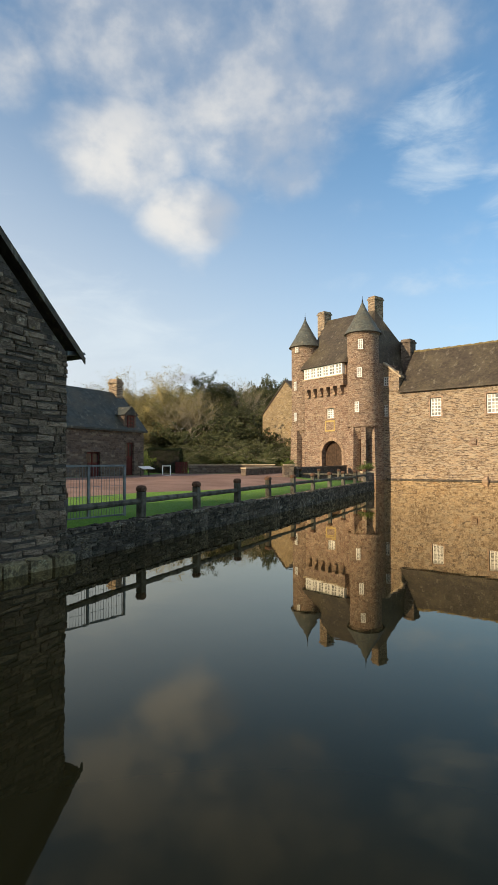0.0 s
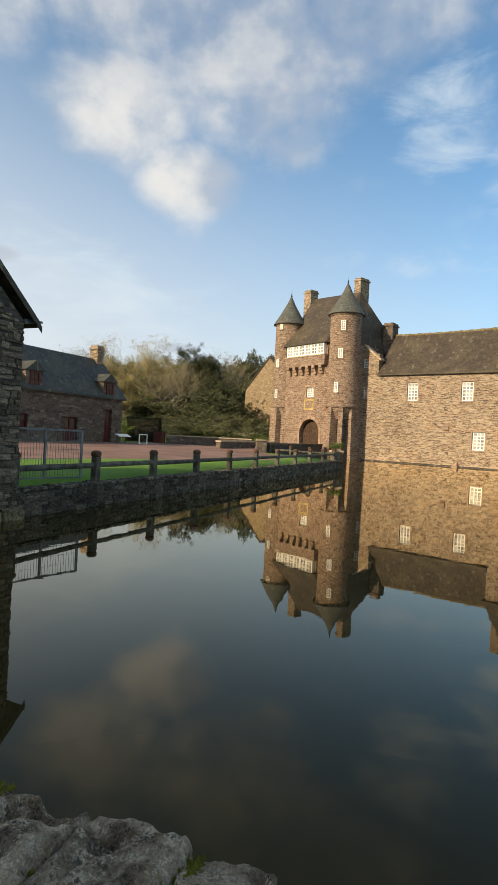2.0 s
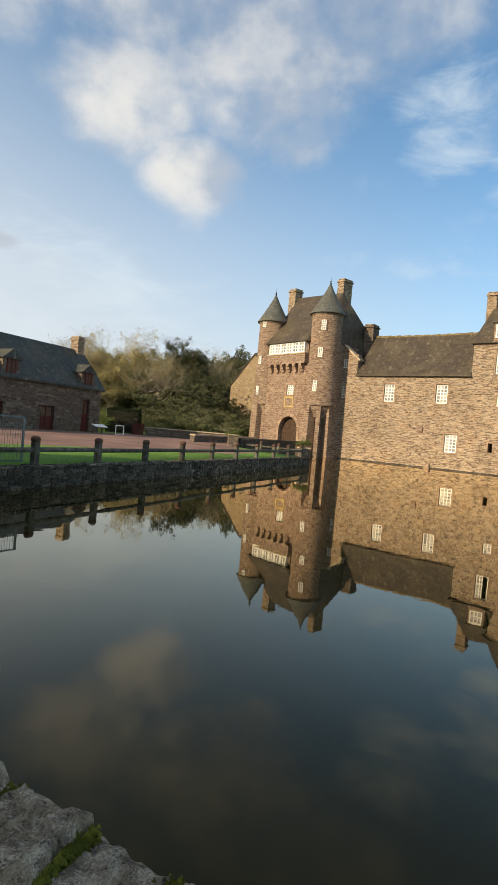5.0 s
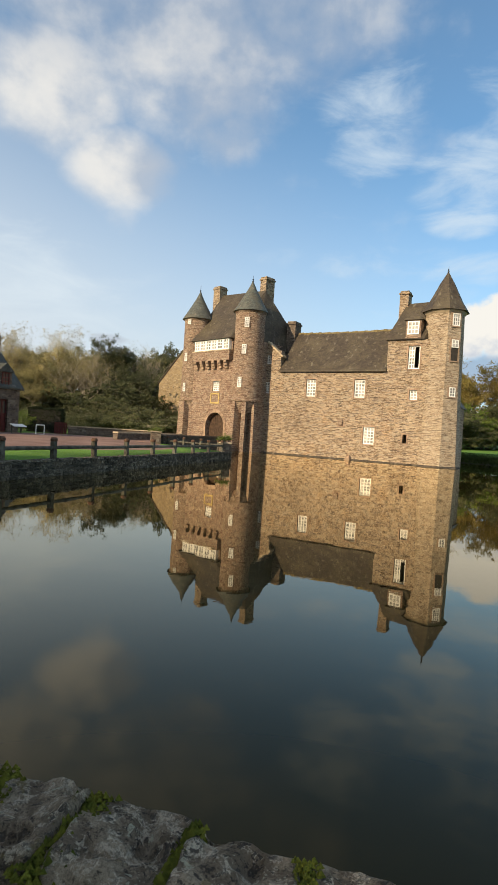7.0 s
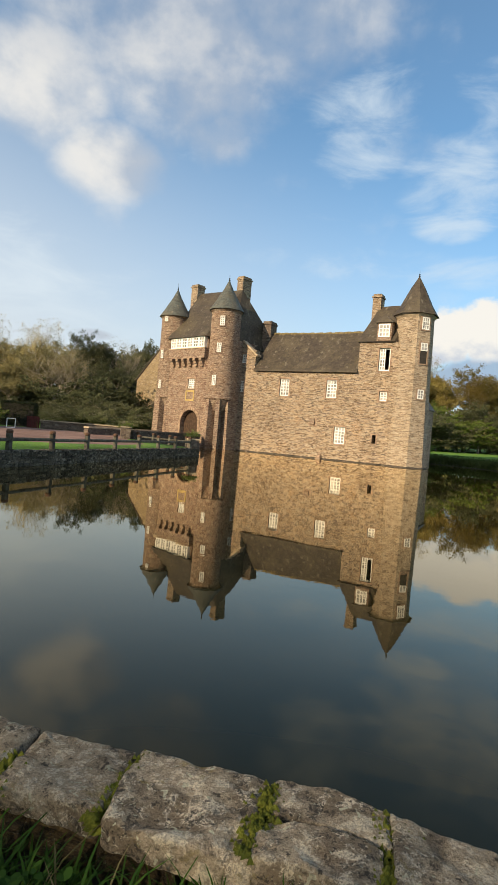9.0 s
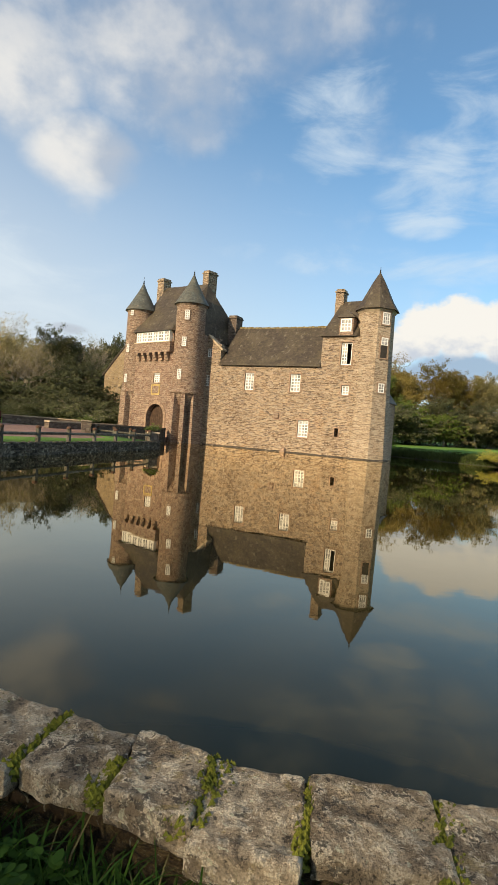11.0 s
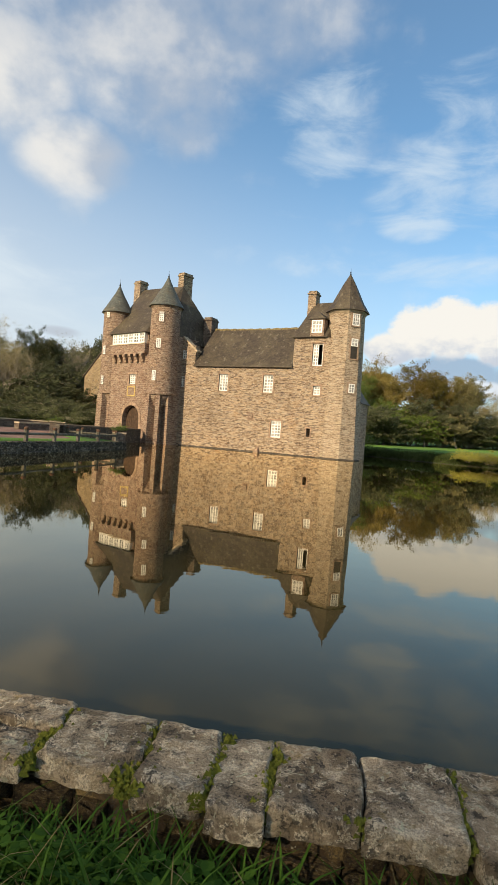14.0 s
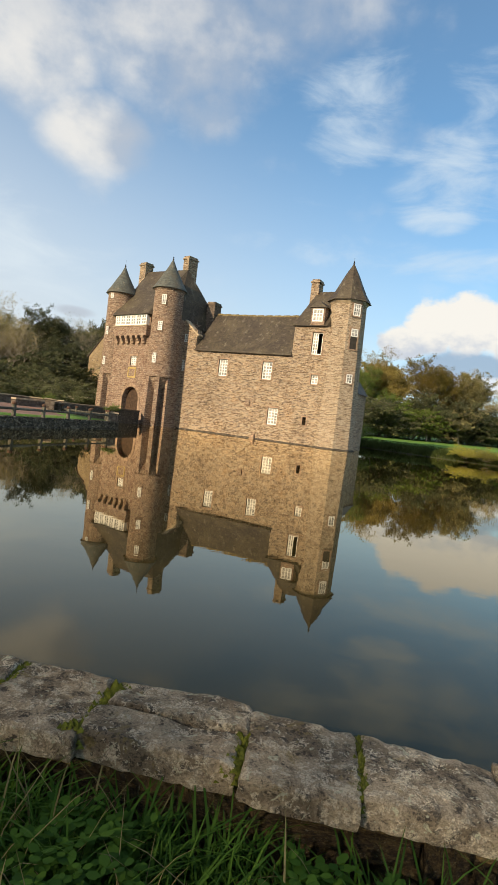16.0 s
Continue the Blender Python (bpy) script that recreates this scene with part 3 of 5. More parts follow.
for i in range(33):
    x = -26.7 + i * 0.4
    box(bm, x, x + 0.36, 4.05, 4.35, 15.28 + 0.03 * math.sin(i * 1.7) - 0.10 * math.sin(math.pi * i / 32), 15.5 + 0.03 * math.sin(i * 2.1) - 0.10 * math.sin(math.pi * i / 32))
part("ridge_tiles", bm, plain("ridge_lichen", (0.20, 0.16, 0.08), 0.95, 0.4, 3.0, 30.0, 0.02), wing, "lichened ridge tiles")
part("eaves_course", block(-26.7, -13.6, -0.12, 0.0, 10.0, 10.2), DRESSED, wing)
for (a0, a1, z0, z1), grid in zip(HOLES, ((3, 5), (3, 5), (3, 5), None, (2, 3), (2, 4))):
    m = at((a0 + a1) / 2, 0, z0)
    if grid:
        casement(wing, m @ at(0, 0.22, 0), a1 - a0, z1 - z0, *grid)
    surround(wing, m, a1 - a0, z1 - z0, 0.17)
part("latrine_chute", hull([(x, y, z) for x in (-18.78, -18.25) for y, z in ((0, 4.55), (-0.16, 4.45), (-0.16, 3.98), (0, 3.75))]), GATE, wing, "small projecting stone chute")
part("buttress_stone", hull([(-17.75, 0, -0.3), (-16.9, 0, -0.3), (-17.7, -0.6, -0.3), (-16.95, -0.6, -0.3), (-17.55, 0, 0.6), (-17.1, 0, 0.62), (-17.5, -0.4, 0.35), (-17.15, -0.38, 0.4)]), REDSTONE, wing, "stone spout at the waterline")
part("footing", hull([(x, y, z) for x in (-28.4, -8.9) for y, z in ((0, -1.2), (-0.14, -1.2), (-0.12, 0.05), (0, 0.13))]), CORE, wing, "wet dark footing at the waterline")


def chimney(parent, x0, x1, y0, y1, z0, z1, mat):
    bm = bmesh.new()
    box(bm, x0, x1, y0, y1, z0, z1 - 0.42)
    box(bm, x0 - 0.1, x1 + 0.1, y0 - 0.1, y1 + 0.1, z1 - 0.42, z1 - 0.24)
    box(bm, x0 + 0.02, x1 - 0.02, y0 + 0.02, y1 - 0.02, z1 - 0.24, z1)
    return part("chimney", bm, mat, parent, "tall stone chimney stack with a moulded cap")


chimney(wing, -28.05, -26.85, 3.4, 5.0, 10.5, 16.9, HOUSE)
part("lean_roof", hull([(-31.0, 0.9, 13.55), (-28.7, 0.9, 13.55), (-26.5, 0.9, 11.75), (-31.0, 7.5, 13.55), (-28.7, 7.5, 13.55), (-26.5, 7.5, 11.75)]), SLATE, wing, "small slate lean-to roof")

# ---- corner pavilion and octagonal tower ----
tower = thing("corner_tower", WING_FRAME, "octagonal stone corner tower with slate spire beside a pavilion", "tower")
P_HOLES = [(-11.31, -10.06, 10.25, 12.74), (-10.93, -10.08, 6.95, 8.02), (-11.33, -10.9, 2.26, 3.21)]
part("wall", pierced(-13.58, -8.6, -1.2, 13.4, -0.03, 0.9, P_HOLES), CASTLE, tower)
part("wall", block(-13.58, -12.7, 0.9, 8.0, 9.0, 13.45), CASTLE, tower)
part("wall", block(-9.2, -8.3, 2.2, 8.0, -1.2, 13.4), CASTLE, tower)
part("low_annex", block(-8.3, -6.7, 4.5, 8.0, -1.2, 6.6), CASTLE, tower)
part("annex_roof", hull([(-8.3, 4.3, 6.6), (-6.5, 4.3, 6.6), (-8.3, 8.2, 6.6), (-6.5, 8.2, 6.6), (-8.3, 4.3, 9.0), (-8.3, 8.2, 9.0)]), SLATE, tower)
part("wall", block(-12.7, -9.2, 7.2, 8.0, -1.2, 13.45), CASTLE, tower)
part("room_shade", block(-12.6, -9.3, 1.7, 7.0, 0.2, 13.2), WELL, tower)
part("roof", hull([(-13.85, -0.3, 13.4), (-9.7, -0.3, 13.4), (-8.4, 2.2, 13.4), (-8.2, 8.3, 13.4), (-13.85, 8.3, 13.4), (-12.9, 4.0, 18.25), (-8.8, 3.6, 18.25)]), SLATE, tower, "steep hipped slate roof")
chimney(tower, -13.75, -12.75, 3.6, 4.9, 14.5, 19.7, CASTLE)
part("dormer", hull([(x, y, z) for x in (-11.7, -10.1) for y, z in ((-0.2, 13.5), (-0.2, 15.5), (2.6, 13.5), (1.9, 15.5))]), GATE, tower, "stone dormer")
part("dormer_roof", hull([(-11.95, -0.4, 15.45), (-9.85, -0.4, 15.45), (-11.95, 2.4, 15.6), (-9.85, 2.4, 15.6), (-10.9, -0.4, 16.25), (-10.9, 2.6, 16.35)]), SLATE, tower)
casement(tower, at(-10.9, -0.21, 13.9), 1.25, 1.42, 3, 3)
casement(tower, at(-10.685, 0.2, 10.25), 1.25, 2.49, 2, 6, open_half=True)
casement(tower, at(-10.505, 0.2, 6.95), 0.85, 1.07, 2, 3)
for a0, a1, z0, z1 in P_HOLES:
    surround(tower, at((a0 + a1) / 2, -0.03, z0), a1 - a0, z1 - z0, 0.15)
TC, TURN = (-8.11, 1.65), radians(-23)
part("shaft", turned([(2.42, -1.2), (2.40, 0.3), (2.12, 8.0), (1.97, 16.3)], 8, TURN, TC), rubble("tower_rubble", (0.25, 0.18, 0.12), (0.52, 0.42, 0.30), (0.55, 0.47, 0.36), 0.5, 0.18, joint=0.026, relief=0.05, stained=0.15, pale=0.7, deep=0.6), tower, "eight-sided stone shaft")
part("footing", turned([(2.60, -1.2), (2.54, 0.06), (2.38, 0.14)], 8, TURN, TC), CORE, tower, "wet dark footing at the waterline")
part("cornice", turned([(2.0, 16.05), (2.2, 16.3), (2.25, 16.42)], 8, TURN, TC), DRESSED, tower)
part("spire", turned([(2.46, 16.38), (2.32, 16.62), (1.75, 17.5), (0.72, 19.6), (0.05, 20.75)], 8, TURN, TC), SLATE, tower, "pointed slate spire")
part("finial", turned([(0.05, 20.6), (0.11, 20.8), (0.04, 20.9), (0.09, 21.0), (0.02, 21.1), (0.015, 21.4)], 10, 0, TC), IRON, tower)


def on_shaft(angle, side, z, r):
    """A frame on a face of the shaft: x along it, y inwards."""
    return at(TC[0], TC[1], z) @ pose(0, 0, 0, 0, 0, math.degrees(angle) + 90) @ at(side, -r, 0)


FACE = TURN - radians(22.5)
for z, w, h, grid, half in ((14.72, 0.85, 1.3, (3, 3), False), (11.1, 0.8, 2.2, (2, 6), True), (7.36, 0.7, 1.0, (2, 3), False)):
    r = (2.12 - (z - 8) * 0.018) * math.cos(math.pi / 8)
    m = on_shaft(FACE, 0.12, z, r)
    # dark plate on the shaft, coloured as the shade of an opening
    part("opening_shade", block(-w / 2, w / 2, -0.02, 0.06, 0, h, m=m), WELL, tower)
    casement(tower, m @ at(0, -0.03, 0.62 * h if half else 0), w, 0.38 * h if half else h, grid[0], 2 if half else grid[1], bar=0.06, frame=0.09)
    surround(tower, m @ at(0, -0.02, 0), w, h, 0.14)

# ---- gatehouse ----
gate = thing("gatehouse", GATE_FRAME, "reddish stone gatehouse with two round turrets and slate roof", "gatehouse")
G_HOLES = [(-48.4, -45.0, 0.9, 4.64), (-47.5, -46.22, 7.34, 8.58)]
part("wall", pierced(-52.0, -43.6, -1.2, 11.1, 0, 1.0, G_HOLES), GATE, gate)
bm = bmesh.new()
arc = [(-46.7 + 1.7 * math.cos(t), 2.94 + 1.7 * math.sin(t)) for t in [math.pi * i / 16 for i in range(17)]]
for (xa, za), (xb, zb) in zip(arc, arc[1:]):
    vs = [(xa, za), (xb, zb), (xb, 4.66), (xa, 4.66)]
    f0 = [bm.verts.new((x, 0.03, z)) for x, z in vs]
    f1 = [bm.verts.new((x, 0.97, z)) for x, z in vs]
    bm.faces.new(f0[::-1])
    bm.faces.new(f1)
    bm.faces.new((f0[0], f0[1], f1[1], f1[0]))
part("arch_spandrel", bm, GATE, gate)
arch = part("arch_ring", block(-48.75, -48.38, -0.05, 0.3, 0.9, 2.94), REDSTONE, gate, "dressed reddish arch stones")
part("jamb", block(-45.02, -44.65, -0.05, 0.3, 0.9, 2.94), REDSTONE, gate)
for i in range(15):
    t0, t1 = math.pi * i / 15 + 0.012, math.pi * (i + 1) / 15 - 0.012
    pts = [(-46.7 + r * math.cos(t), 2.94 + r * math.sin(t)) for r, t in ((1.68, t0), (2.1, t0), (2.1, t1), (1.68, t1))]
    part("voussoir", prism(pts, -0.06, 0.2), REDSTONE, arch)
bm = bmesh.new()
for i in range(9):
    x = -48.4 + i * 3.4 / 9
    box(bm, x + 0.01, x + 3.4 / 9 - 0.01, 0.62, 0.72, 0.9, 4.6)
part("gate_door", bm, OAK, gate, "old dark plank door under the arch")
part("room_shade", block(-52.5, -43.2, 1.6, 9.0, 0.9, 13.3), WELL, gate)
casement(gate, at(-46.86, 0.2, 7.34), 1.28, 1.24, 3, 4, frame=0.1)
surround(gate, at(-46.86, 0, 7.34), 1.28, 1.24, 0.24)
bm = bmesh.new()
box(bm, -47.75, -46.1, -0.06, 0.06, 5.75, 5.95), box(bm, -47.75, -46.1, -0.06, 0.06, 6.9, 7.1)
box(bm, -47.75, -47.57, -0.06, 0.06, 5.95, 6.9), box(bm, -46.28, -46.1, -0.06, 0.06, 5.95, 6.9)
part("plaque_frame", bm, plain("ochre_stone", (0.42, 0.31, 0.12), 0.9, 0.25), gate, "ochre carved coat-of-arms frame")
part("plaque", block(-47.57, -46.28, -0.025, 0.06, 5.95, 6.9), GATE, gate)
part("parapet", block(-51.2, -44.2, -0.55, 0.0, 11.1, 12.3), GATE, gate, "overhanging parapet")
part("string_course", block(-51.25, -44.15, -0.62, 0.0, 12.3, 12.42), DRESSED, gate)
for i in range(6):
    x = -50.55 + i * 1.13
    bm = bmesh.new()
    for k in range(3):
        box(bm, x - 0.24, x + 0.24, -0.62 + 0.16 * k, 0, 11.1 - 0.32 * (k + 1), 11.1 - 0.32 * k - 0.01)
    part("corbel", bm, REDSTONE, gate)
part("lintel_wall", block(-51.2, -44.2, 0.0, 0.9, 11.1, 13.8), GATE, gate)
for i in range(6):
    casement(gate, at(-50.42 + i * 1.085, -0.4, 12.43), 1.07, 1.38, 2, 3, bar=0.10, frame=0.16)
part("window_back", block(-50.95, -44.45, -0.395, 0.0, 12.45, 13.8), WHITE, gate, "white boarded window strip")
for sx in (-52.8, -42.0):
    part("side_wall", block(sx - 0.4, sx + 0.4, 1.6, 10.2, -1.2, 13.6), GATE, gate)
part("back_wall", block(-53.2, -41.6, 9.4, 10.2, -1.2, 13.6), GATE, gate)
part("roof", hull([(-51.5, -0.7, 13.78), (-44.0, -0.7, 13.78), (-53.2, 2.2, 13.7), (-42.2, 2.2, 13.6), (-53.4, 10.6, 13.4), (-40.6, 10.6, 12.4), (-52.0, 4.9, 21.1), (-43.9, 4.9, 20.7), (-49, 1.0, 16.0), (-44.6, 1.0, 16.0)]), SLATE, gate, "steep hipped slate roof with pale streaks")
chimney(gate, -53.3, -52.0, 4.2, 5.5, 14.5, 22.3, CASTLE)
chimney(gate, -45.1, -44.05, 5.0, 6.6, 16.5, 22.6, CASTLE)


def turret(axis, piers, tall):
    turret_ob = part("turret", turned([(1.72, 6.02), (1.92, 6.08), (1.95, 6.3), (1.84, 6.42), (1.83, 12.4), (1.82, 17.0)], 40, 0, axis), TOWER, gate, "round stone turret", smooth=False)
    part("corbelling", turned([(1.15, 4.7), (1.35, 5.2), (1.62, 5.7), (1.75, 6.03)], 32, 0, axis), TOWER, turret_ob)
    part("foot", turned([(0.85, -1.2), (0.8, 0.4), (0.8, 4.8)], 24, 0, axis), TOWER, turret_ob)
    for angle, width in piers:
        m = at(axis[0], axis[1], 0) @ pose(0, 0, 0, 0, 0, angle)
        bm = hull([(x, y * width / 2, z) for y in (-1, 1) for x, z in ((0.9, -1.2), (2.0, -1.2), (1.92, 0.3), (1.84, 5.0), (1.84, 6.05), (0.9, 6.05))])
        bmesh.ops.transform(bm, matrix=m, verts=bm.verts)
        part("pier", bm, GATE, turret_ob)
    part("cornice", turned([(1.83, 16.75), (1.95, 16.9), (1.96, 17.0)], 40, 0, axis), TOWER, turret_ob)
    part("cone_roof", turned([(2.17, 17.0), (2.08, 17.2), (1.72, 17.75), (0.55, 19.8), (0.06, 20.85)], 32, 0, axis), SLATE_CONE, turret_ob, "conical slate roof")
    part("finial", turned([(0.06, 20.7), (0.12, 20.9), (0.04, 21.0), (0.1, 21.1), (0.02, 21.2), (0.015, 21.2 + tall)], 10, 0, axis), IRON, turret_ob)
    return turret_ob


def turret_window(owner, axis, angle, z, w, h, grid):
    m = at(axis[0], axis[1], z) @ pose(0, 0, 0, 0, 0, angle + 90) @ at(0, -1.80, 0)
    # near-black plate painted as the window's inner shade
    part("opening_shade", block(-w / 2, w / 2, -0.04, 0.1, 0, h, m=m), WELL, owner)
    casement(gate, m @ at(0, -0.045, 0), w, h, *grid, bar=0.05, frame=0.07)
    surround(gate, m @ at(0, -0.01, 0), w, h, 0.10, TOWER)


R_AXIS, L_AXIS = (-42.83, 1.38), (-52.67, 1.33)
right = turret(R_AXIS, [(-50, 0.5), (-2, 0.45), (-96, 0.6), (60, 0.6)], 0.35)
left = turret(L_AXIS, [(-100, 1.5), (-40, 0.5), (20, 0.6), (-150, 0.8)], 0.55)
for z, angle, w, h in ((14.95, -57, 0.55, 1.15), (11.75, -62, 0.55, 1.1), (7.75, -72, 0.5, 1.2)):
    turret_window(right, R_AXIS, angle, z, w, h, (2, 4))
for z, angle, w, h in ((16.2, -78, 0.45, 0.95), (11.3, -88, 0.45, 1.1), (7.3, -88, 0.45, 1.1)):
    turret_window(left, L_AXIS, angle, z, w, h, (2, 3))

# curtain gable behind the gatehouse
barn = thing("curtain_building", GATE_FRAME, "pale stone gabled castle range beyond the gatehouse", "building")
part("gable_wall", prism([(-72.3, -0.5), (-60.3, -0.5), (-60.3, 9.9), (-66.3, 14.9), (-72.3, 9.9)], 9.6, 10.5), BARN, barn)
part("side_wall", block(-72.3, -71.4, 10.5, 26, -0.5, 9.9), BARN, barn)
part("roof", prism([(-72.7, 9.75), (-66.3, 15.15), (-59.9, 9.75), (-59.9, 9.5), (-66.3, 14.85), (-72.7, 9.5)], 9.45, 26), SLATE, barn)
# no holes are cut: small near-black blocks paint the shade of putlog holes
bm = bmesh.new()
for i in range(7):
    for k in range(5):
        x, z = -71.4 + i * 1.5 + 0.3 * rng.random(), 2.6 + k * 1.6
        if z < 9.3 + min(x + 72.3, 5):
            box(bm, x, x + 0.16, 9.585, 9.7, z, z + 0.17)
part("putlog_hole_shade", bm, WELL, barn)

# ---- bridge, quay, fence ----


def run_of(a, b, inward, z0, z1, thick):
    """A straight wall from a to b, its face on the line and its body inward of it."""
    return hull([(*(p + inward * t), z) for p in (a, b) for t in (0, thick) for z in (z0, z1)])


V = lambda x, y: Vector((x, y))
bridge = thing("bridge", at(1.0, 55, 0.9), "stone causeway bridge with low parapets leading to the gate", "bridge")
shift = at(-1.0, -55, -0.9)


def bridge_part(name, bm, mat, label=""):
    bmesh.ops.transform(bm, matrix=shift, verts=bm.verts)
    return part(name, bm, mat, bridge, label)


PR0, PR1, PL0, PL1 = V(-1.3, 45.6), V(3.9, 64.3), V(-5.8, 48.0), V(-1.6, 68.0)
way = (PR1 - PR0).normalized()
side = V(-way.y, way.x)
# right parapet and coping take darker stone than the left ones
bridge_part("parapet", run_of(PR0, PR1, side, -1.2, 1.55, 0.45), CORE, "dark stone parapet wall")
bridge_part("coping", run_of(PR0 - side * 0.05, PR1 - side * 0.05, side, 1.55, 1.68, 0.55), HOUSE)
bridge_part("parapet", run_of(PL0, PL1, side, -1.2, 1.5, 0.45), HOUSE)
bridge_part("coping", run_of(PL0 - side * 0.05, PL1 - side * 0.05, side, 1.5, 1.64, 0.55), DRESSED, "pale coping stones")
bridge_part("deck", hull([(*p, z) for p in (PR0 + side * 0.46, PR1 + side * 0.46, PL0 - side * 0.01, PL1 - side * 0.01) for z in (-1.0, 0.93)]), GRAVEL)


def stone_meshes(count, seed, mat, rough=0.16):
    """Unit blocks with chipped, uneven fronts; front towards -y."""
    r = random.Random(seed)
    out = []
    for _ in range(count):
        bm = bmesh.new()
        j = lambda s: r.uniform(-s, s)
        back = [bm.verts.new((x + j(0.05), 1, z + j(0.08))) for x, z in ((-0.5, -0.5), (0.5, -0.5), (0.5, 0.5), (-0.5, 0.5))]
        mid = [bm.verts.new((x + j(0.03), 0.3 + j(0.16), z + j(0.13))) for x, z in ((-0.48, -0.46), (0.48, -0.47), (0.48, 0.47), (-0.48, 0.47))]
        front = [bm.verts.new((x + j(0.06), j(0.22), z + j(rough))) for x, z in ((-0.43, -0.36), (0.0, -0.4), (0.43, -0.36), (0.43, 0.34), (0.0, 0.4), (-0.43, 0.34))]
        for a, b in ((back, mid),):
            for i in range(4):
                bm.faces.new((a[i], a[(i + 1) % 4], b[(i + 1) % 4], b[i]))
        bm.faces.new((mid[0], mid[1], front[2], front[1], front[0]))
        bm.faces.new((mid[1], mid[2], front[3], front[2]))
        bm.faces.new((mid[2], mid[3], front[5], front[4], front[3]))
        bm.faces.new((mid[3], mid[0], front[0], front[5]))
        bm.faces.new((front[0], front[1], front[4], front[5]))
        bm.faces.new((front[1], front[2], front[3], front[4]))
        bmesh.ops.recalc_face_normals(bm, faces=bm.faces)
        mesh = bpy.data.meshes.new("stone")
        bm.to_mesh(mesh)
        bm.free()
        mesh.materials.append(mat)
        out.append(mesh)
    return out


def masonry(owner, m, bounds, top_at, meshes, height, length, depth, limit, mat, seed, keep=None):
    """Courses of separate stones on a wall face at m (x along, z up, -y outwards); past the limit they are one joined part."""
    r = random.Random(seed)
    x0, x1, z0 = bounds
    made, verts, faces = 0, [], []
    z = z0
    while True:
        h = r.uniform(*height)
        if z > max(top_at(x0 + (x1 - x0) * i / 20) for i in range(21)):
            break
        x = x0 + r.uniform(-0.2, 0.0)
        while x < x1:
            w = r.uniform(*length)
            a, b = max(x, x0), min(x + w, x1)
            hh = h * r.uniform(0.6, 1.25)
            if b - a > 0.06 and z + hh < min(top_at(a), top_at(b)) + 0.02:
                local = at((a + b) / 2, -r.uniform(0.6, 1.0) * depth, z + hh / 2) @ pose(0, 0, 0, 0, r.uniform(-4, 4), 0) @ Matrix.Diagonal((b - a - 0.008, depth * 1.6, hh - 0.006, 1))
                mesh = r.choice(meshes)
                if made < limit and (keep is None or keep(a, z)):
                    ob = new("stone", mesh)
                    ob.parent = owner
                    ob.matrix_local = m @ local
                    made += 1
                else:
                    base = len(verts)
                    verts += [tuple(m @ local @ v.co) for v in mesh.vertices]
                    faces += [tuple(base + i for i in p.vertices) for p in mesh.polygons]
            x += w
        z += h
    if faces:
        mesh = bpy.data.meshes.new("rubble")
        mesh.from_pydata(verts, [], faces)
        mesh.materials.append(mat)
        ob = new("rubble", mesh)
        ob.parent = owner
        tagged(ob, kind="stuff")


quay = thing("quay_wall", at(QUAY_A.x, QUAY_A.y, 0) @ pose(0, 0, 0, 0, 0, math.degrees(math.atan2(quay_way.y, quay_way.x))), "low mossy dry-stone quay wall edging the lawn", "quay wall", kind="structure")
LONG = (QUAY_E - QUAY_A).length
part("core", block(-0.6, LONG, 0.06, 0.62, -1.2, 0.60), CORE, quay)
part("core", block(LONG - 0.55, LONG, 0.62, 6.5, -1.2, 0.60), CORE, quay)

posts = thing("fence", at(0, 0, 0), "low weathered timber post-and-rail fence along the quay", "fence")


def fence_run(a, b, count, first=0):
    d = (b - a) / (count - 1)
    along = d.normalized()
    turn = math.degrees(math.atan2(along.y, along.x))
    for i in range(first, count):
        p = a + d * i
        r = random.Random(i + int(a.x * 10))
        post = bmesh.new()
        box(post, -0.11, 0.11, -0.10, 0.10, 0.0, 0.80)
        bmesh.ops.bevel(post, geom=post.edges[:], offset=0.018, segments=1, affect="EDGES")
        for v in post.verts:
            v.co.x += 0.008 * math.sin(9 * v.co.z + i)
        m = at(p.x, p.y, 0.60) @ pose(0, 0, 0, r.uniform(-1.5, 1.5), r.uniform(-1.5, 1.5), turn)
        bmesh.ops.transform(post, matrix=m, verts=post.verts)
        ob = part("post", post, DARK_WOOD, posts)
        cap = turned([(0.10, 0.79), (0.15, 0.82), (0.155, 0.90), (0.11, 0.96), (0.02, 0.98)], 10)
        bmesh.ops.transform(cap, matrix=m, verts=cap.verts)
        part("cap", cap, plain("post_cap", (0.10, 0.055, 0.035), 0.9, 0.4, 8.0, 40.0, 0.01), ob, "rust-brown rounded post cap")
        if i + 1 < count:
            q = a + d * (i + 1)
            rail = bmesh.new()
            length = (q - p).length
            ring(rail, [(0.075, 0.0), (0.082, length * 0.33), (0.075, length * 0.66), (0.08, length)], 8)
            bmesh.ops.transform(rail, matrix=at(p.x, p.y, 1.14 + r.uniform(-0.02, 0.02)) @ pose(0, 0, 0, 0, 0, turn) @ pose(0, 0, 0, 0, 90, 0), verts=rail.verts)
            part("rail", rail, DARK_WOOD, posts)


FP = V(-4.62, 13.95)
FE = QUAY_E + quay_in * 0.45 - quay_way * 1.2
fence_run(FP - (FE - FP) / 10 * 0.9, FE, 11)
fence_run(FE + V(-0.3, 0.9), V(-0.9, 45.6), 4)


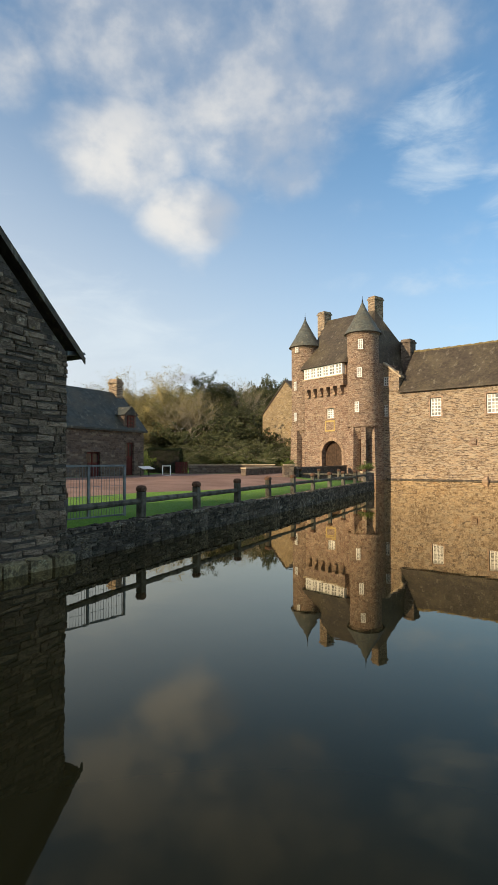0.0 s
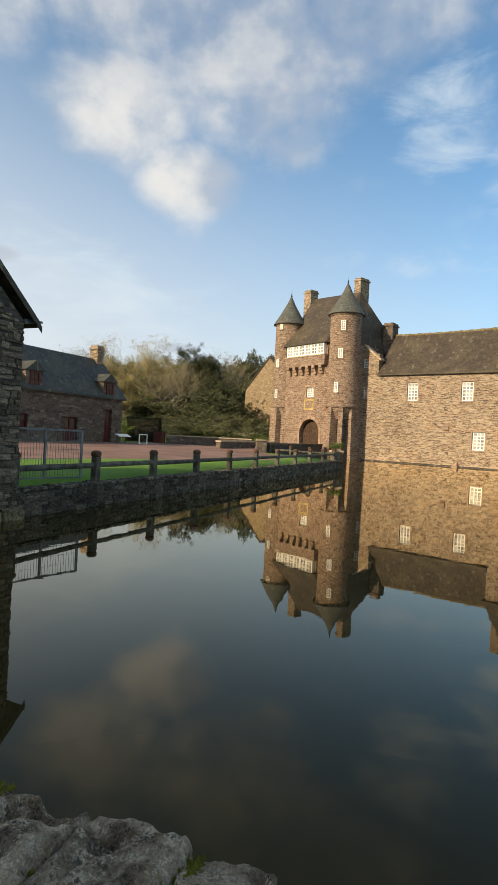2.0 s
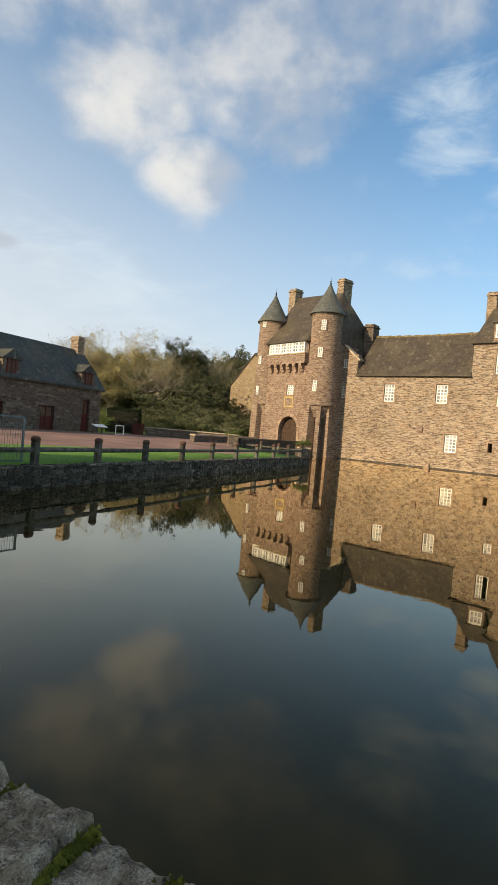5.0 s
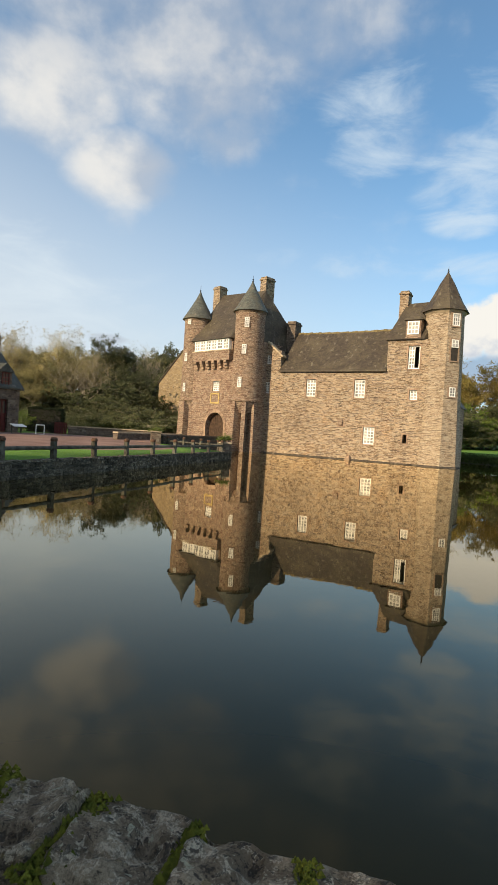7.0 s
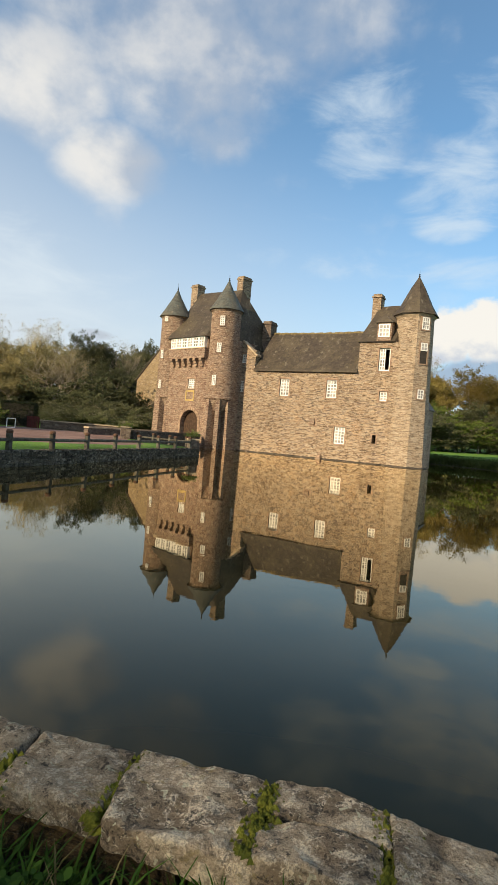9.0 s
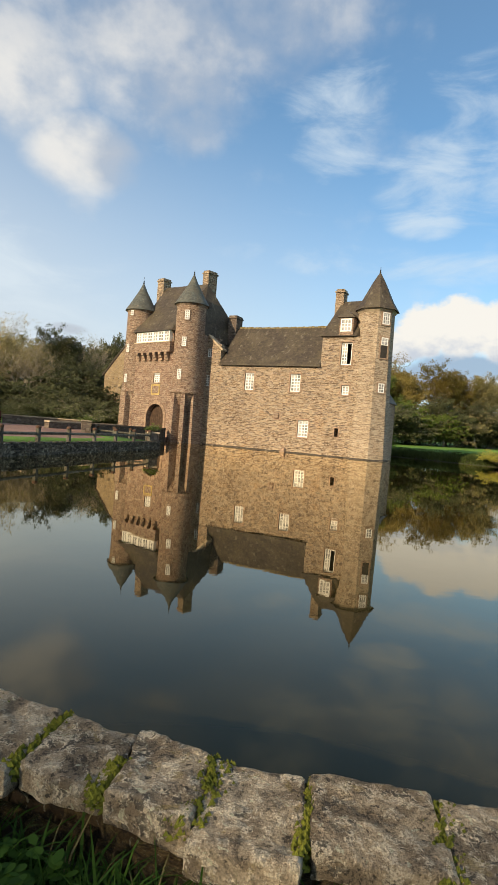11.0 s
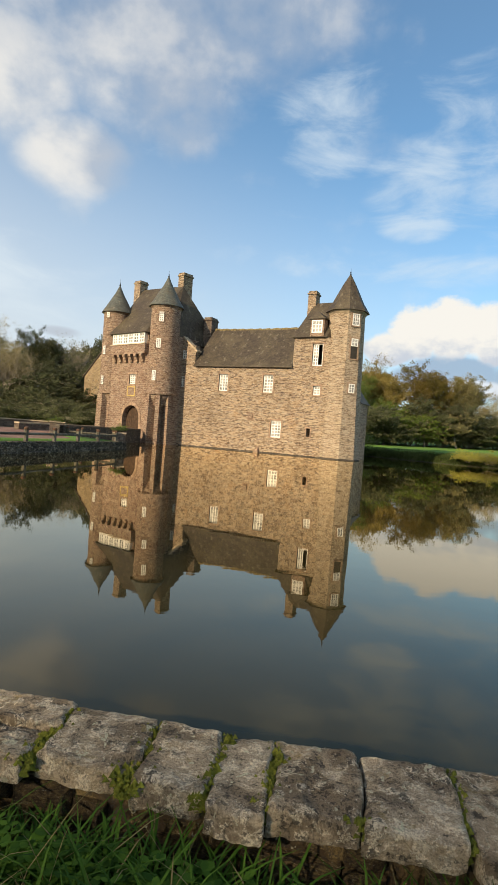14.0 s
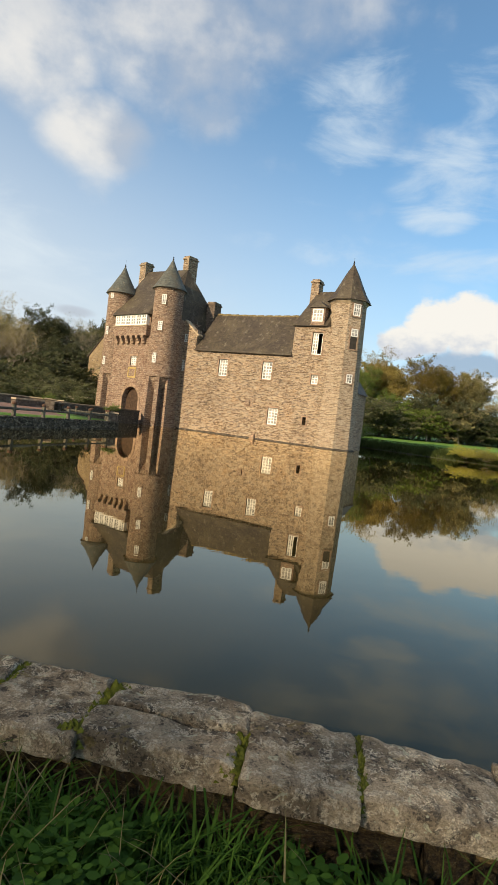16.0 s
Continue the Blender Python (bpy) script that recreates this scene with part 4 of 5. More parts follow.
def pillar(p, w, h, name, label):
    root = thing(name, at(p.x, p.y, land(p.x, p.y) - 0.1) @ pose(0, 0, 0, 0, 0, 15), label, "pillar")
    part("shaft", block(-w, w, -w, w, 0, h), HOUSE, root)
    part("cap", block(-w - 0.06, w + 0.06, -w - 0.06, w + 0.06, h, h + 0.12), DRESSED, root)
    return root


pillar(QUAY_E + quay_in * 0.5 - quay_way * 0.45, 0.42, 0.75, "quay_pillar", "squat grey stone pillar at the end of the quay")
pillar(V(-1.9, 45.0), 0.4, 1.05, "bridge_pillar", "squat stone pillar beside the bridge parapet")

# wire gate beside the near building
yard_gate = thing("mesh_gate", at(-6.2, 13.1, 0.62) @ pose(0, 0, 0, 0, 0, 58), "grey galvanised wire-mesh gate standing open by the wall", "gate")
GATE_W, GATE_H = 2.1, 1.52
bm = bmesh.new()
for x in (0.0, GATE_W * 0.42, GATE_W):
    box(bm, x - 0.03, x + 0.03, -0.03, 0.03, -0.1, GATE_H)
for z in (0.08, GATE_H - 0.04):
    box(bm, 0.03, GATE_W - 0.03, -0.022, 0.022, z, z + 0.045)
part("gate_frame", bm, ZINC, yard_gate)
bm = bmesh.new()
for i in range(1, 24):
    x = i * GATE_W / 24
    box(bm, x - 0.004, x + 0.004, -0.004, 0.004, 0.12, GATE_H - 0.04)
for k in range(1, 6):
    z = 0.12 + k * 0.27
    box(bm, 0.03, GATE_W - 0.03, -0.0085, -0.0045, z, z + 0.008)
part("mesh", bm, ZINC, yard_gate)

# ---- near stone building ----
near_b = thing("stone_barn", at(-5.12, 11.2, 0) @ pose(0, 0, 0, 0, 0, 248), "dark schist barn with its gable end rising from the moat", "barn")
SL, SPAN = 0.976, 7.2
EZ = 4.66
top_line = lambda x: EZ + SL * min(x, SPAN - x)
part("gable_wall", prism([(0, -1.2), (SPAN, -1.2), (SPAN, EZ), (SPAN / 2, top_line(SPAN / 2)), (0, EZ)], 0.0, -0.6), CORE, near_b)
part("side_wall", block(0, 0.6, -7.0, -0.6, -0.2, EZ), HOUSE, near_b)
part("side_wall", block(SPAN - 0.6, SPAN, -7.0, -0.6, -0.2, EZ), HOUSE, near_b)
part("back_wall", prism([(0, -0.2), (SPAN, -0.2), (SPAN, EZ), (SPAN / 2, top_line(SPAN / 2)), (0, EZ)], -7.0, -7.6), HOUSE, near_b)
for x0, x1 in ((-0.36, SPAN / 2), (SPAN + 0.36, SPAN / 2)):
    z0, z1 = EZ + 0.2 - 0.36 * SL, EZ + 0.2 + SL * SPAN / 2
    part("roof", hull([(x, y, z + t) for x, z in ((x0, z0), (x1, z1)) for y in (0.16, -7.7) for t in (0.06, 0.17)]), SLATE, near_b)
part("verge_board", hull([(x, y, z + t) for x, z in ((-0.38, EZ + 0.16 - 0.38 * SL), (SPAN / 2, EZ + 0.16 + SL * SPAN / 2)) for y in (0.165, 0.19) for t in (0.0, 0.14)]), SLATE, near_b, "dark slate verge")
part("gutter_board", hull([(0.02, 0.05, EZ - 0.06), (-0.52, 0.05, EZ + 0.04), (0.02, 0.05, EZ + 0.05), (-0.5, 0.05, EZ + 0.09), (0.02, -0.4, EZ - 0.06), (-0.52, -0.4, EZ + 0.04), (0.02, -0.4, EZ + 0.05)]), ZINC, near_b)
for k in range(6):
    x = -0.1 + k * 0.62
    part("footing_stone", hull([(x + 0.01 + rng.uniform(0, 0.03), 0.0, -0.6), (x + 0.6, 0.0, -0.6), (x + 0.02, 0.24, -0.6), (x + 0.58, 0.26, -0.6), (x + 0.03, 0.22 + rng.uniform(-0.03, 0.05), 0.2), (x + 0.57, 0.22, 0.23), (x + 0.02, 0.0, 0.27), (x + 0.59, 0.0, 0.28)]), FOOTING, near_b)

# ---- house across the yard ----
house = thing("farmhouse", at(-16.4, 52.0, 0.75) @ pose(0, 0, 0, 0, 0, 248.6), "stone farmhouse with a slate roof, dormers and dark red doors", "house")
HL, HZ, HR = 26.0, 4.35, 8.2
H_HOLES = [(1.5, 2.55, 0.0, 3.25), (6.0, 7.6, 0.0, 2.3), (11.5, 12.6, 0.9, 2.3), (15.5, 16.8, 0.0, 2.4)]
part("wall", pierced(0, HL, -0.4, HZ, -0.6, 0, H_HOLES), HOUSE, house)
gable = part("gable", prism([(-6.4, -0.4), (-0.6, -0.4), (-0.6, HZ), (-3.2, HR - 0.1), (-6.4, HZ)], 0, 0.5), HOUSE, house)
gable.matrix_local = pose(0, 0, 0, 0, 0, 90) @ Matrix.Diagonal((1, -1, 1, 1))
part("room_shade", block(0.6, HL - 0.5, -5.8, -1.2, 0, HZ - 0.2), WELL, house)
part("back_wall", block(0, HL, -6.4, -6.0, -0.4, HZ), HOUSE, house)
part("roof", hull([(x, y, z) for x in (-0.25, HL) for y, z in ((0.3, HZ - 0.1), (0.3, HZ + 0.08), (-3.2, HR - 0.05), (-3.2, HR + 0.15), (-6.7, HZ - 0.1), (-6.7, HZ + 0.08))]), SLATE_FARM, house)
chimney(house, 0.0, 0.9, -3.7, -2.7, HR - 1.2, HR + 1.5, CASTLE)
for a0, a1, z0, z1 in H_HOLES:
    m = at((a0 + a1) / 2, 0, z0) @ pose(0, 0, 0, 0, 0, 180)
    surround(house, m, a1 - a0, z1 - z0, 0.16, HOUSE)
    w, h = (a1 - a0) / 2, z1 - z0
    door = part("door", block(-w, w, 0.2, 0.26, 0, h, m=m), RED, house, "dark red panelled door")
    for x in (-w + 0.05, 0.0, w - 0.05):
        part("stile", block(x - 0.05, x + 0.05, 0.16, 0.2, 0, h, m=m), RED, door)
    for z in (0.06, h * 0.55, h - 0.06):
        part("door_rail", block(-w, w, 0.17, 0.2, z - 0.05, z + 0.05, m=m), RED, door)
    for i, x in enumerate((-w / 2, w / 2)):
        part("pane", block(x - w / 2 + 0.1, x + w / 2 - 0.1, 0.185, 0.199, h * 0.6, h - 0.14, m=m), DARK_GLASS, door)
for dx in (2.0, 11.0):
    part("dormer", hull([(dx + x, y, z) for x in (-0.85, 0.85) for y, z in ((0.02, HZ), (0.02, HZ + 1.55), (-2.2, HZ), (-1.6, HZ + 1.55))]), HOUSE, house)
    part("dormer_roof", hull([(dx - 1.05, 0.2, HZ + 1.5), (dx + 1.05, 0.2, HZ + 1.5), (dx, 0.2, HZ + 2.35), (dx - 1.05, -2.2, HZ + 1.5), (dx + 1.05, -2.0, HZ + 1.5), (dx, -2.6, HZ + 2.3)]), SLATE_FARM, house)
    casement(house, at(dx, 0.03, HZ + 0.1) @ pose(0, 0, 0, 0, 0, 180), 0.95, 1.35, 2, 3, mat=RED)

# yard wall, hedge, small things in the yard
low = thing("yard_wall", at(-13.2, 57.6, 0.8), "low grey rubble wall at the back of the yard", "wall", kind="structure")
part("body", hull([(x, y, z) for x, y in ((0, 0), (9.2, 1.0), (0.05, 0.5), (9.15, 1.5)) for z in (-0.2, 0.95)]), HOUSE, low)
part("coping", hull([(x, y, z) for x, y in ((-0.05, -0.06), (9.25, 0.94), (0.0, 0.56), (9.2, 1.56)) for z in (0.95, 1.06)]), DRESSED, low)
shed = thing("red_gate", at(-14.6, 57.4, 0.8), "dark red slatted wooden gate beside the hedge", "gate")
bm = bmesh.new()
for i in range(8):
    box(bm, i * 0.17, i * 0.17 + 0.14, 0, 0.03, 0.05, 1.35)
for z in (0.3, 1.05):
    box(bm, 0.0, 1.34, 0.031, 0.07, z, z + 0.1)
part("boards", bm, RED, shed)
board = thing("sandwich_board", at(-13.6, 50.2, 0.85) @ pose(0, 0, 0, 0, 0, 20), "small white folding sign board on the gravel", "sign")
for sgn in (-1, 1):
    bm = bmesh.new()
    for x0, x1, z0, z1 in ((-0.4, -0.33, 0, 1.0), (0.33, 0.4, 0, 1.0), (-0.33, 0.33, 0.93, 1.0), (-0.33, 0.33, 0.0, 0.07)):
        box(bm, x0, x1, -0.02, 0.02, z0, z1)
    bmesh.ops.transform(bm, matrix=pose(0, sgn * 0.28, 0, sgn * 15, 0, 0), verts=bm.verts)
    part("leaf", bm, WHITE, board)
panel = thing("notice_panel", at(-15.2, 48.6, 0.85) @ pose(0, 0, 0, 0, 0, 60), "pale slanted notice panel on two legs", "sign")
part("panel", block(-0.7, 0.7, -0.35, 0.35, 0.8, 0.85, m=pose(0, 0, 0, 18, 0, 0)), WHITE, panel)
for x in (-0.5, 0.5):
    part("leg", block(x - 0.04, x + 0.04, -0.04, 0.04, -0.1, 0.8), DARK_WOOD, panel)

# ---- trees ----


def tree_meshes(seed, tall, spread, leaves, leaf, sag=0.0, levels=4, droop=0.0, low=0.28, stems=0):
    """Trunk with limbs, and a crown of many small leaves at the twigs."""
    r = random.Random(seed)
    tv, tf, tips = [], [], []

    def tube(p, q, r0, r1):
        d = (q - p).normalized()
        a = d.orthogonal().normalized()
        b = d.cross(a)
        base = len(tv)
        sides = 6 if r0 > 0.12 else 4 if r0 > 0.03 else 3
        for c, rad in ((p, r0), (q, r1)):
            for i in range(sides):
                t = 2 * math.pi * i / sides
                tv.append(tuple(c + (a * math.cos(t) + b * math.sin(t)) * rad))
        for i in range(sides):
            j = (i + 1) % sides
            tf.append((base + i, base + j, base + sides + j, base + sides + i))

    def grow(p, d, length, rad, level):
        steps = 3 if level < 2 else 2
        for k in range(steps):
            d = (d + Vector((r.uniform(-1, 1), r.uniform(-1, 1), r.uniform(-0.5, 0.9) - droop)) * 0.22).normalized()
            q = p + d * (length / steps)
            tube(p, q, rad, rad * 0.8)
            p, rad = q, rad * 0.8
            if level >= 2:
                tips.append((p.copy(), level))
            if level < levels and (level > 0 or k > 0 or steps == 1):
                for _ in range(2 if level else 3):
                    turn = r.uniform(0, 2 * math.pi)
                    out = Vector((math.cos(turn), math.sin(turn), r.uniform(0.05, 0.8) - droop))
                    grow(p, (d * 0.55 + out.normalized() * spread).normalized(), length * r.uniform(0.52, 0.78), rad * 0.68, level + 1)
        tips.append((p.copy(), level))

    if stems:
        for i in range(stems):
            t = 2 * math.pi * (i + r.random() * 0.6) / stems
            out = r.uniform(0.1, 0.9)
            grow(Vector((math.cos(t), math.sin(t), 0)) * tall * 0.12 * out, Vector((math.cos(t) * out, math.sin(t) * out, 0.8)).normalized(), tall * r.uniform(0.32, 0.5), tall * 0.008, 1)
    else:
        grow(Vector((0, 0, 0)), Vector((0, 0, 1)), tall * 0.46, tall * 0.022, 0)
    top = max(v[2] for v in tv)
    fit = tall / top
    tv = [(x * fit, y * fit, z * fit) for x, y, z in tv]
    trunk = bpy.data.meshes.new("trunk")
    trunk.from_pydata(tv, [], tf)
    trunk.materials.append(BARK)
    lv, lf = [], []
    ends = [p * fit for p, level in tips if level >= 2 and p.z * fit > tall * low]
    for _ in range(leaves):
        c = r.choice(ends) + Vector((r.gauss(0, 1), r.gauss(0, 1), r.gauss(0, 0.8) - sag)) * tall * 0.017
        a = Vector((r.gauss(0, 1), r.gauss(0, 1), r.gauss(0, 1))).normalized()
        b = a.orthogonal().normalized()
        size = leaf * r.uniform(0.6, 1.4)
        base = len(lv)
        lv += [tuple(c - a * size), tuple(c + b * size * 0.55), tuple(c + a * size), tuple(c - b * size * 0.5)]
        lf.append((base, base + 1, base + 2, base + 3))
    crown = bpy.data.meshes.new("crown")
    crown.from_pydata(lv, [], lf)
    return trunk, crown


SHAPES = {
    "thin": tree_meshes(3, 19, 0.85, 12500, 0.125),
    "full": tree_meshes(5, 18, 0.95, 34000, 0.16, low=0.08),
    "round": tree_meshes(8, 14, 1.1, 17000, 0.125, low=0.05),
    "bare": tree_meshes(11, 18, 0.8, 2500, 0.12, levels=5),
    "bush": tree_meshes(14, 5, 1.3, 16000, 0.09, low=0.0, levels=4, droop=0.3, stems=9, sag=0.6),
    "skirt": tree_meshes(17, 9, 1.2, 30000, 0.15, low=0.0, levels=4, droop=0.3, sag=0.8, stems=8),
}
CROWNS = {}


def plant(kind, x, y, tall, leaf, turn, name="tree", label="", category="tree", wide=1.0, group=""):
    trunk, crown = SHAPES[kind]
    if (kind, leaf.name) not in CROWNS:
        mesh = crown.copy()
        mesh.materials.append(leaf)
        CROWNS[kind, leaf.name] = mesh
    root = new(name)
    base = {"thin": 19, "full": 18, "round": 14, "bare": 18, "bush": 5, "skirt": 9}[kind]
    k = tall / base
    root.matrix_world = at(x, y, land(x, y) - 0.1) @ pose(0, 0, 0, 0, 0, turn) @ Matrix.Diagonal((k * wide, k * wide, k, 1))
    tagged(root, label, category, group)
    for part_name, mesh in (("trunk", trunk), ("crown", CROWNS[kind, leaf.name])):
        ob = new(part_name, mesh)
        ob.parent = root
    return root


GOLD = "half-bare autumn tree with thin golden leaves"
OLIV = "broad autumn tree with olive brown foliage"
DARK = "dense dark green tree at the wood's edge"
RUST = "large rust and olive autumn tree beyond the lawn"
LEFT_WOOD = [
    ("bare", -39, 100, 18, LEAF_OLIVE, GOLD, 1.0), ("thin", -33.5, 102, 18.0, LEAF_GOLD, GOLD, 1.0), ("thin", -27.5, 103, 18.3, LEAF_GOLD, GOLD, 1.1), ("round", -30, 96, 13, LEAF_GOLD, OLIV, 1.0),
    ("round", -24, 92, 14.5, LEAF_OLIVE, OLIV, 1.1), ("full", -19, 108, 17.5, LEAF_DARK, DARK, 0.9), ("bare", -21, 88, 14, LEAF_OLIVE, GOLD, 1.1), ("full", -14, 112, 18, LEAF_DARK, DARK, 0.8), ("bare", -13.5, 104, 17.8, LEAF_OLIVE, GOLD, 1.0),
    ("round", -12, 98, 13, LEAF_DARK, DARK, 1.0), ("full", -9, 110, 16.5, LEAF_DARK, DARK, 0.9), ("round", -17, 96, 12, LEAF_DARK, DARK, 1.0), ("thin", -36, 112, 17, LEAF_GOLD, GOLD, 1.2),
    ("round", -33, 88, 11, LEAF_GOLD, OLIV, 1.1), ("round", -28, 86, 10, LEAF_OLIVE, OLIV, 1.1), ("full", -46, 116, 16, LEAF_OLIVE, OLIV, 1.0), ("full", -4, 118, 17, LEAF_DARK, DARK, 1.0), ("full", -24, 120, 18, LEAF_DARK, DARK, 1.1), ("round", -37, 94, 12, LEAF_GOLD, OLIV, 1.0), ("full", -56, 110, 16, LEAF_OLIVE, OLIV, 1.0),
]
RIGHT_WOOD = [
    ("full", 42, 104, 15, LEAF_GREEN, DARK, 0.8), ("thin", 50, 117, 19.5, LEAF_RUST, GOLD, 1.0), ("full", 55, 112, 17.5, LEAF_RUST, RUST, 1.0), ("full", 62, 112, 18, LEAF_RUST, RUST, 1.0), ("full", 68, 116, 16.5, LEAF_OLIVE, RUST, 1.0),
    ("round", 58, 104, 11, LEAF_DARK, DARK, 1.2), ("round", 66, 106, 11, LEAF_DARK, DARK, 1.2), ("full", 76, 126, 14, LEAF_OLIVE, RUST, 0.9), ("thin", 83, 128, 14.5, LEAF_GOLD, GOLD, 1.0), ("round", 90, 130, 11, LEAF_OLIVE, OLIV, 1.0),
    ("round", 74, 118, 11, LEAF_DARK, DARK, 1.2), ("round", 49, 103, 10, LEAF_GREEN, DARK, 1.1), ("full", 98, 134, 13, LEAF_RUST, RUST, 1.0), ("full", 108, 140, 14, LEAF_OLIVE, OLIV, 1.1), ("full", 120, 140, 14, LEAF_DARK, DARK, 1.1), ("full", 38, 112, 15, LEAF_OLIVE, OLIV, 1.0),
]
for i, (kind, x, y, tall, leaf, label, wide) in enumerate(LEFT_WOOD):
    plant(kind, x, y, tall, leaf, 47 * i, "tree", label, "tree", wide, "trees behind the yard")
for i, (kind, x, y, tall, leaf, label, wide) in enumerate(RIGHT_WOOD):
    plant(kind, x, y, tall, leaf, 61 * i + 13, "tree", label, "tree", wide, "trees beyond the lawn")
for i in range(16):
    plant("bush", -42 + i * 2.7, 84 + 6 * math.sin(i * 1.9), 4.6 + 1.4 * math.sin(i * 2.7), LEAF_DARK, 40 * i, "shrub", "dark undergrowth shrub at the wood's edge", "shrub", 1.3, "undergrowth")
for i in range(26):
    plant("skirt", 39 + i * 3.3, 103 + 1.3 * i + 4 * math.sin(i * 2.3), 8.0 + 1.6 * math.sin(i * 1.3), (LEAF_DARK, LEAF_GREEN, LEAF_DARK, LEAF_OLIVE)[i % 4], 50 * i, "small_tree", "dense low tree filling the wood's edge", "tree", 1.15, "undergrowth")
for i in range(16):
    plant("skirt", -46 + i * 3.0, 97 + 5 * math.sin(i * 1.7), 7.5 + 1.6 * math.sin(i * 2.1), LEAF_DARK, 70 * i, "small_tree", "dense low tree filling the wood's edge", "tree", 1.15, "undergrowth")
for x, y, tall, leaf, label, wide in ((46.3, 63.6, 1.8, LEAF_LIME, "yellow-green waterside bush on the bank", 1.2), (48.6, 62.4, 2.0, LEAF_LIME, "yellow-green waterside bush on the bank", 1.4), (52, 61.4, 2.2, LEAF_LIME, "yellow-green waterside bush on the bank", 1.7), (57, 61, 2.4, LEAF_GREEN, "green waterside bush on the bank", 1.5), (35, 76, 3.0, LEAF_GREEN, "green bush beside the tower", 1.2),
                                      (-19.3, 60.4, 3.2, LEAF_GREEN, "light green garden shrub", 1.0)):
    plant("bush", x, y, tall, leaf, 33 * x, "bush", label, "bush", wide)
for p, z in ((QUAY_E + quay_in * 0.5 - quay_way * 0.45, 1.5), (V(-1.9, 45.0), 1.75)):
    plant("bush", p.x, p.y, 0.75, LEAF_GREEN, 20, "potted_plant", "small green plant on the stone pillar", "plant", 1.0).location.z = z - 0.05


def clipped_hedge(m, wide, deep, high, count, seed):
    """A box-cut hedge: a near-black block painted as its inner shade, and many small leaves standing out of it
    unevenly.
    """
    r = random.Random(seed)
    root = thing("hedge", m, "clipped dark evergreen hedge beside the house", "hedge")
    # solid block whose dark colour stands for the shade among the leaves
    part("shade_core", block(-wide / 2 + 0.12, wide / 2 - 0.12, -deep / 2 + 0.12, deep / 2 - 0.12, 0, high - 0.12), WELL, root)
    verts, faces = [], []
    for _ in range(count):
        p = [r.uniform(-0.5, 0.5) for _ in range(3)]
        axis = r.choice((0, 1, 2))
        p[axis] = 0.5 if axis == 2 else r.choice((-0.5, 0.5))
        c = Vector((p[0] * wide, p[1] * deep, (p[2] + 0.5) * high))
        c += Vector((r.gauss(0, 0.06), r.gauss(0, 0.06), r.gauss(0, 0.06))) + noise.noise_vector(c * 1.3) * 0.14
        d = Vector((r.gauss(0, 1), r.gauss(0, 1), r.gauss(0, 1))).normalized()
        e = d.orthogonal().normalized() * 0.04
        base = len(verts)
        verts += [tuple(c - d * 0.07), tuple(c + e), tuple(c + d * 0.07), tuple(c - e)]
        faces.append((base, base + 1, base + 2, base + 3))
    mesh = bpy.data.meshes.new("leaves")
    mesh.from_pydata(verts, [], faces)
    mesh.materials.append(LEAF_HEDGE)
    ob = new("leaves", mesh)
    ob.parent = root


clipped_hedge(at(-16.6, 60.6, 0.85) @ pose(0, 0, 0, 0, 0, 6), 3.6, 1.6, 2.7, 9000, 71)


def bank_weeds(count, seed):
    """Rank grass and weeds on the slope of the far bank, from the waterline up to the mown lawn."""
    r = random.Random(seed)
    edge = [Vector((33, 84)), Vector((41, 72)), Vector((45.5, 65)), Vector((50, 62)), Vector((60, 60)), Vector((84, 54))]
    spans = [(b - a).length for a, b in zip(edge, edge[1:])]
    verts, faces = [], []
    for _ in range(count):
        i = r.choices(range(len(spans)), spans)[0]
        d = (edge[i + 1] - edge[i]).normalized()
        off = abs(r.gauss(0, 1.7)) - 0.3
        p = edge[i].lerp(edge[i + 1], r.random()) + Vector((-d.y, d.x)) * off
        h = (0.55 + 0.35 * noise.noise(Vector((p.x * 0.5, p.y * 0.5, 3)))) * r.uniform(0.5, 1.2) / (1 + 0.12 * off * off)
        z = max(0.0, land(p.x, p.y) if off > 0 else 0.05) - 0.05
        t = r.uniform(0, 2 * math.pi)
        w, lean = r.uniform(0.012, 0.04), h * r.uniform(0.1, 0.6)
        base = len(verts)
        dx, dy = math.cos(t), math.sin(t)
        verts += [(p.x - dy * w, p.y + dx * w, z), (p.x + dy * w, p.y - dx * w, z), (p.x + dx * lean * 0.4 + dy * w, p.y + dy * lean * 0.4 - dx * w, z + h * 0.6), (p.x + dx * lean * 0.4 - dy * w, p.y + dy * lean * 0.4 + dx * w, z + h * 0.6), (p.x + dx * lean, p.y + dy * lean, z + h)]
        faces += [(base, base + 1, base + 2, base + 3), (base + 3, base + 2, base + 4)]
    mesh = bpy.data.meshes.new("bank_weeds")
    mesh.from_pydata(verts, [], faces)
    mesh.materials.append(BANK_WEED)
    tagged(new("bank_weeds", mesh), "rank dark green grass and weeds on the bank", "weeds", kind="stuff")


bank_weeds(42000, 72)
# unseen trees, added behind the viewer's bank to keep it in shade
SHADE_TREES = [("full", -26, -14, 20), ("full", -22, -19, 20), ("full", -20, -21.5, 20), ("bare", -12, -27, 20), ("bare", -7, -31, 20), ("full", -30, -19, 21), ("thin", -22, -27, 21), ("full", -30, -10, 19)]
for i, (kind, x, y, tall) in enumerate(SHADE_TREES):
    plant(kind, x, y, tall, LEAF_OLIVE, 80 * i, "tree", OLIV if kind == "full" else GOLD, "tree", 1.2 if kind == "full" else 1.0, "trees on the near bank")

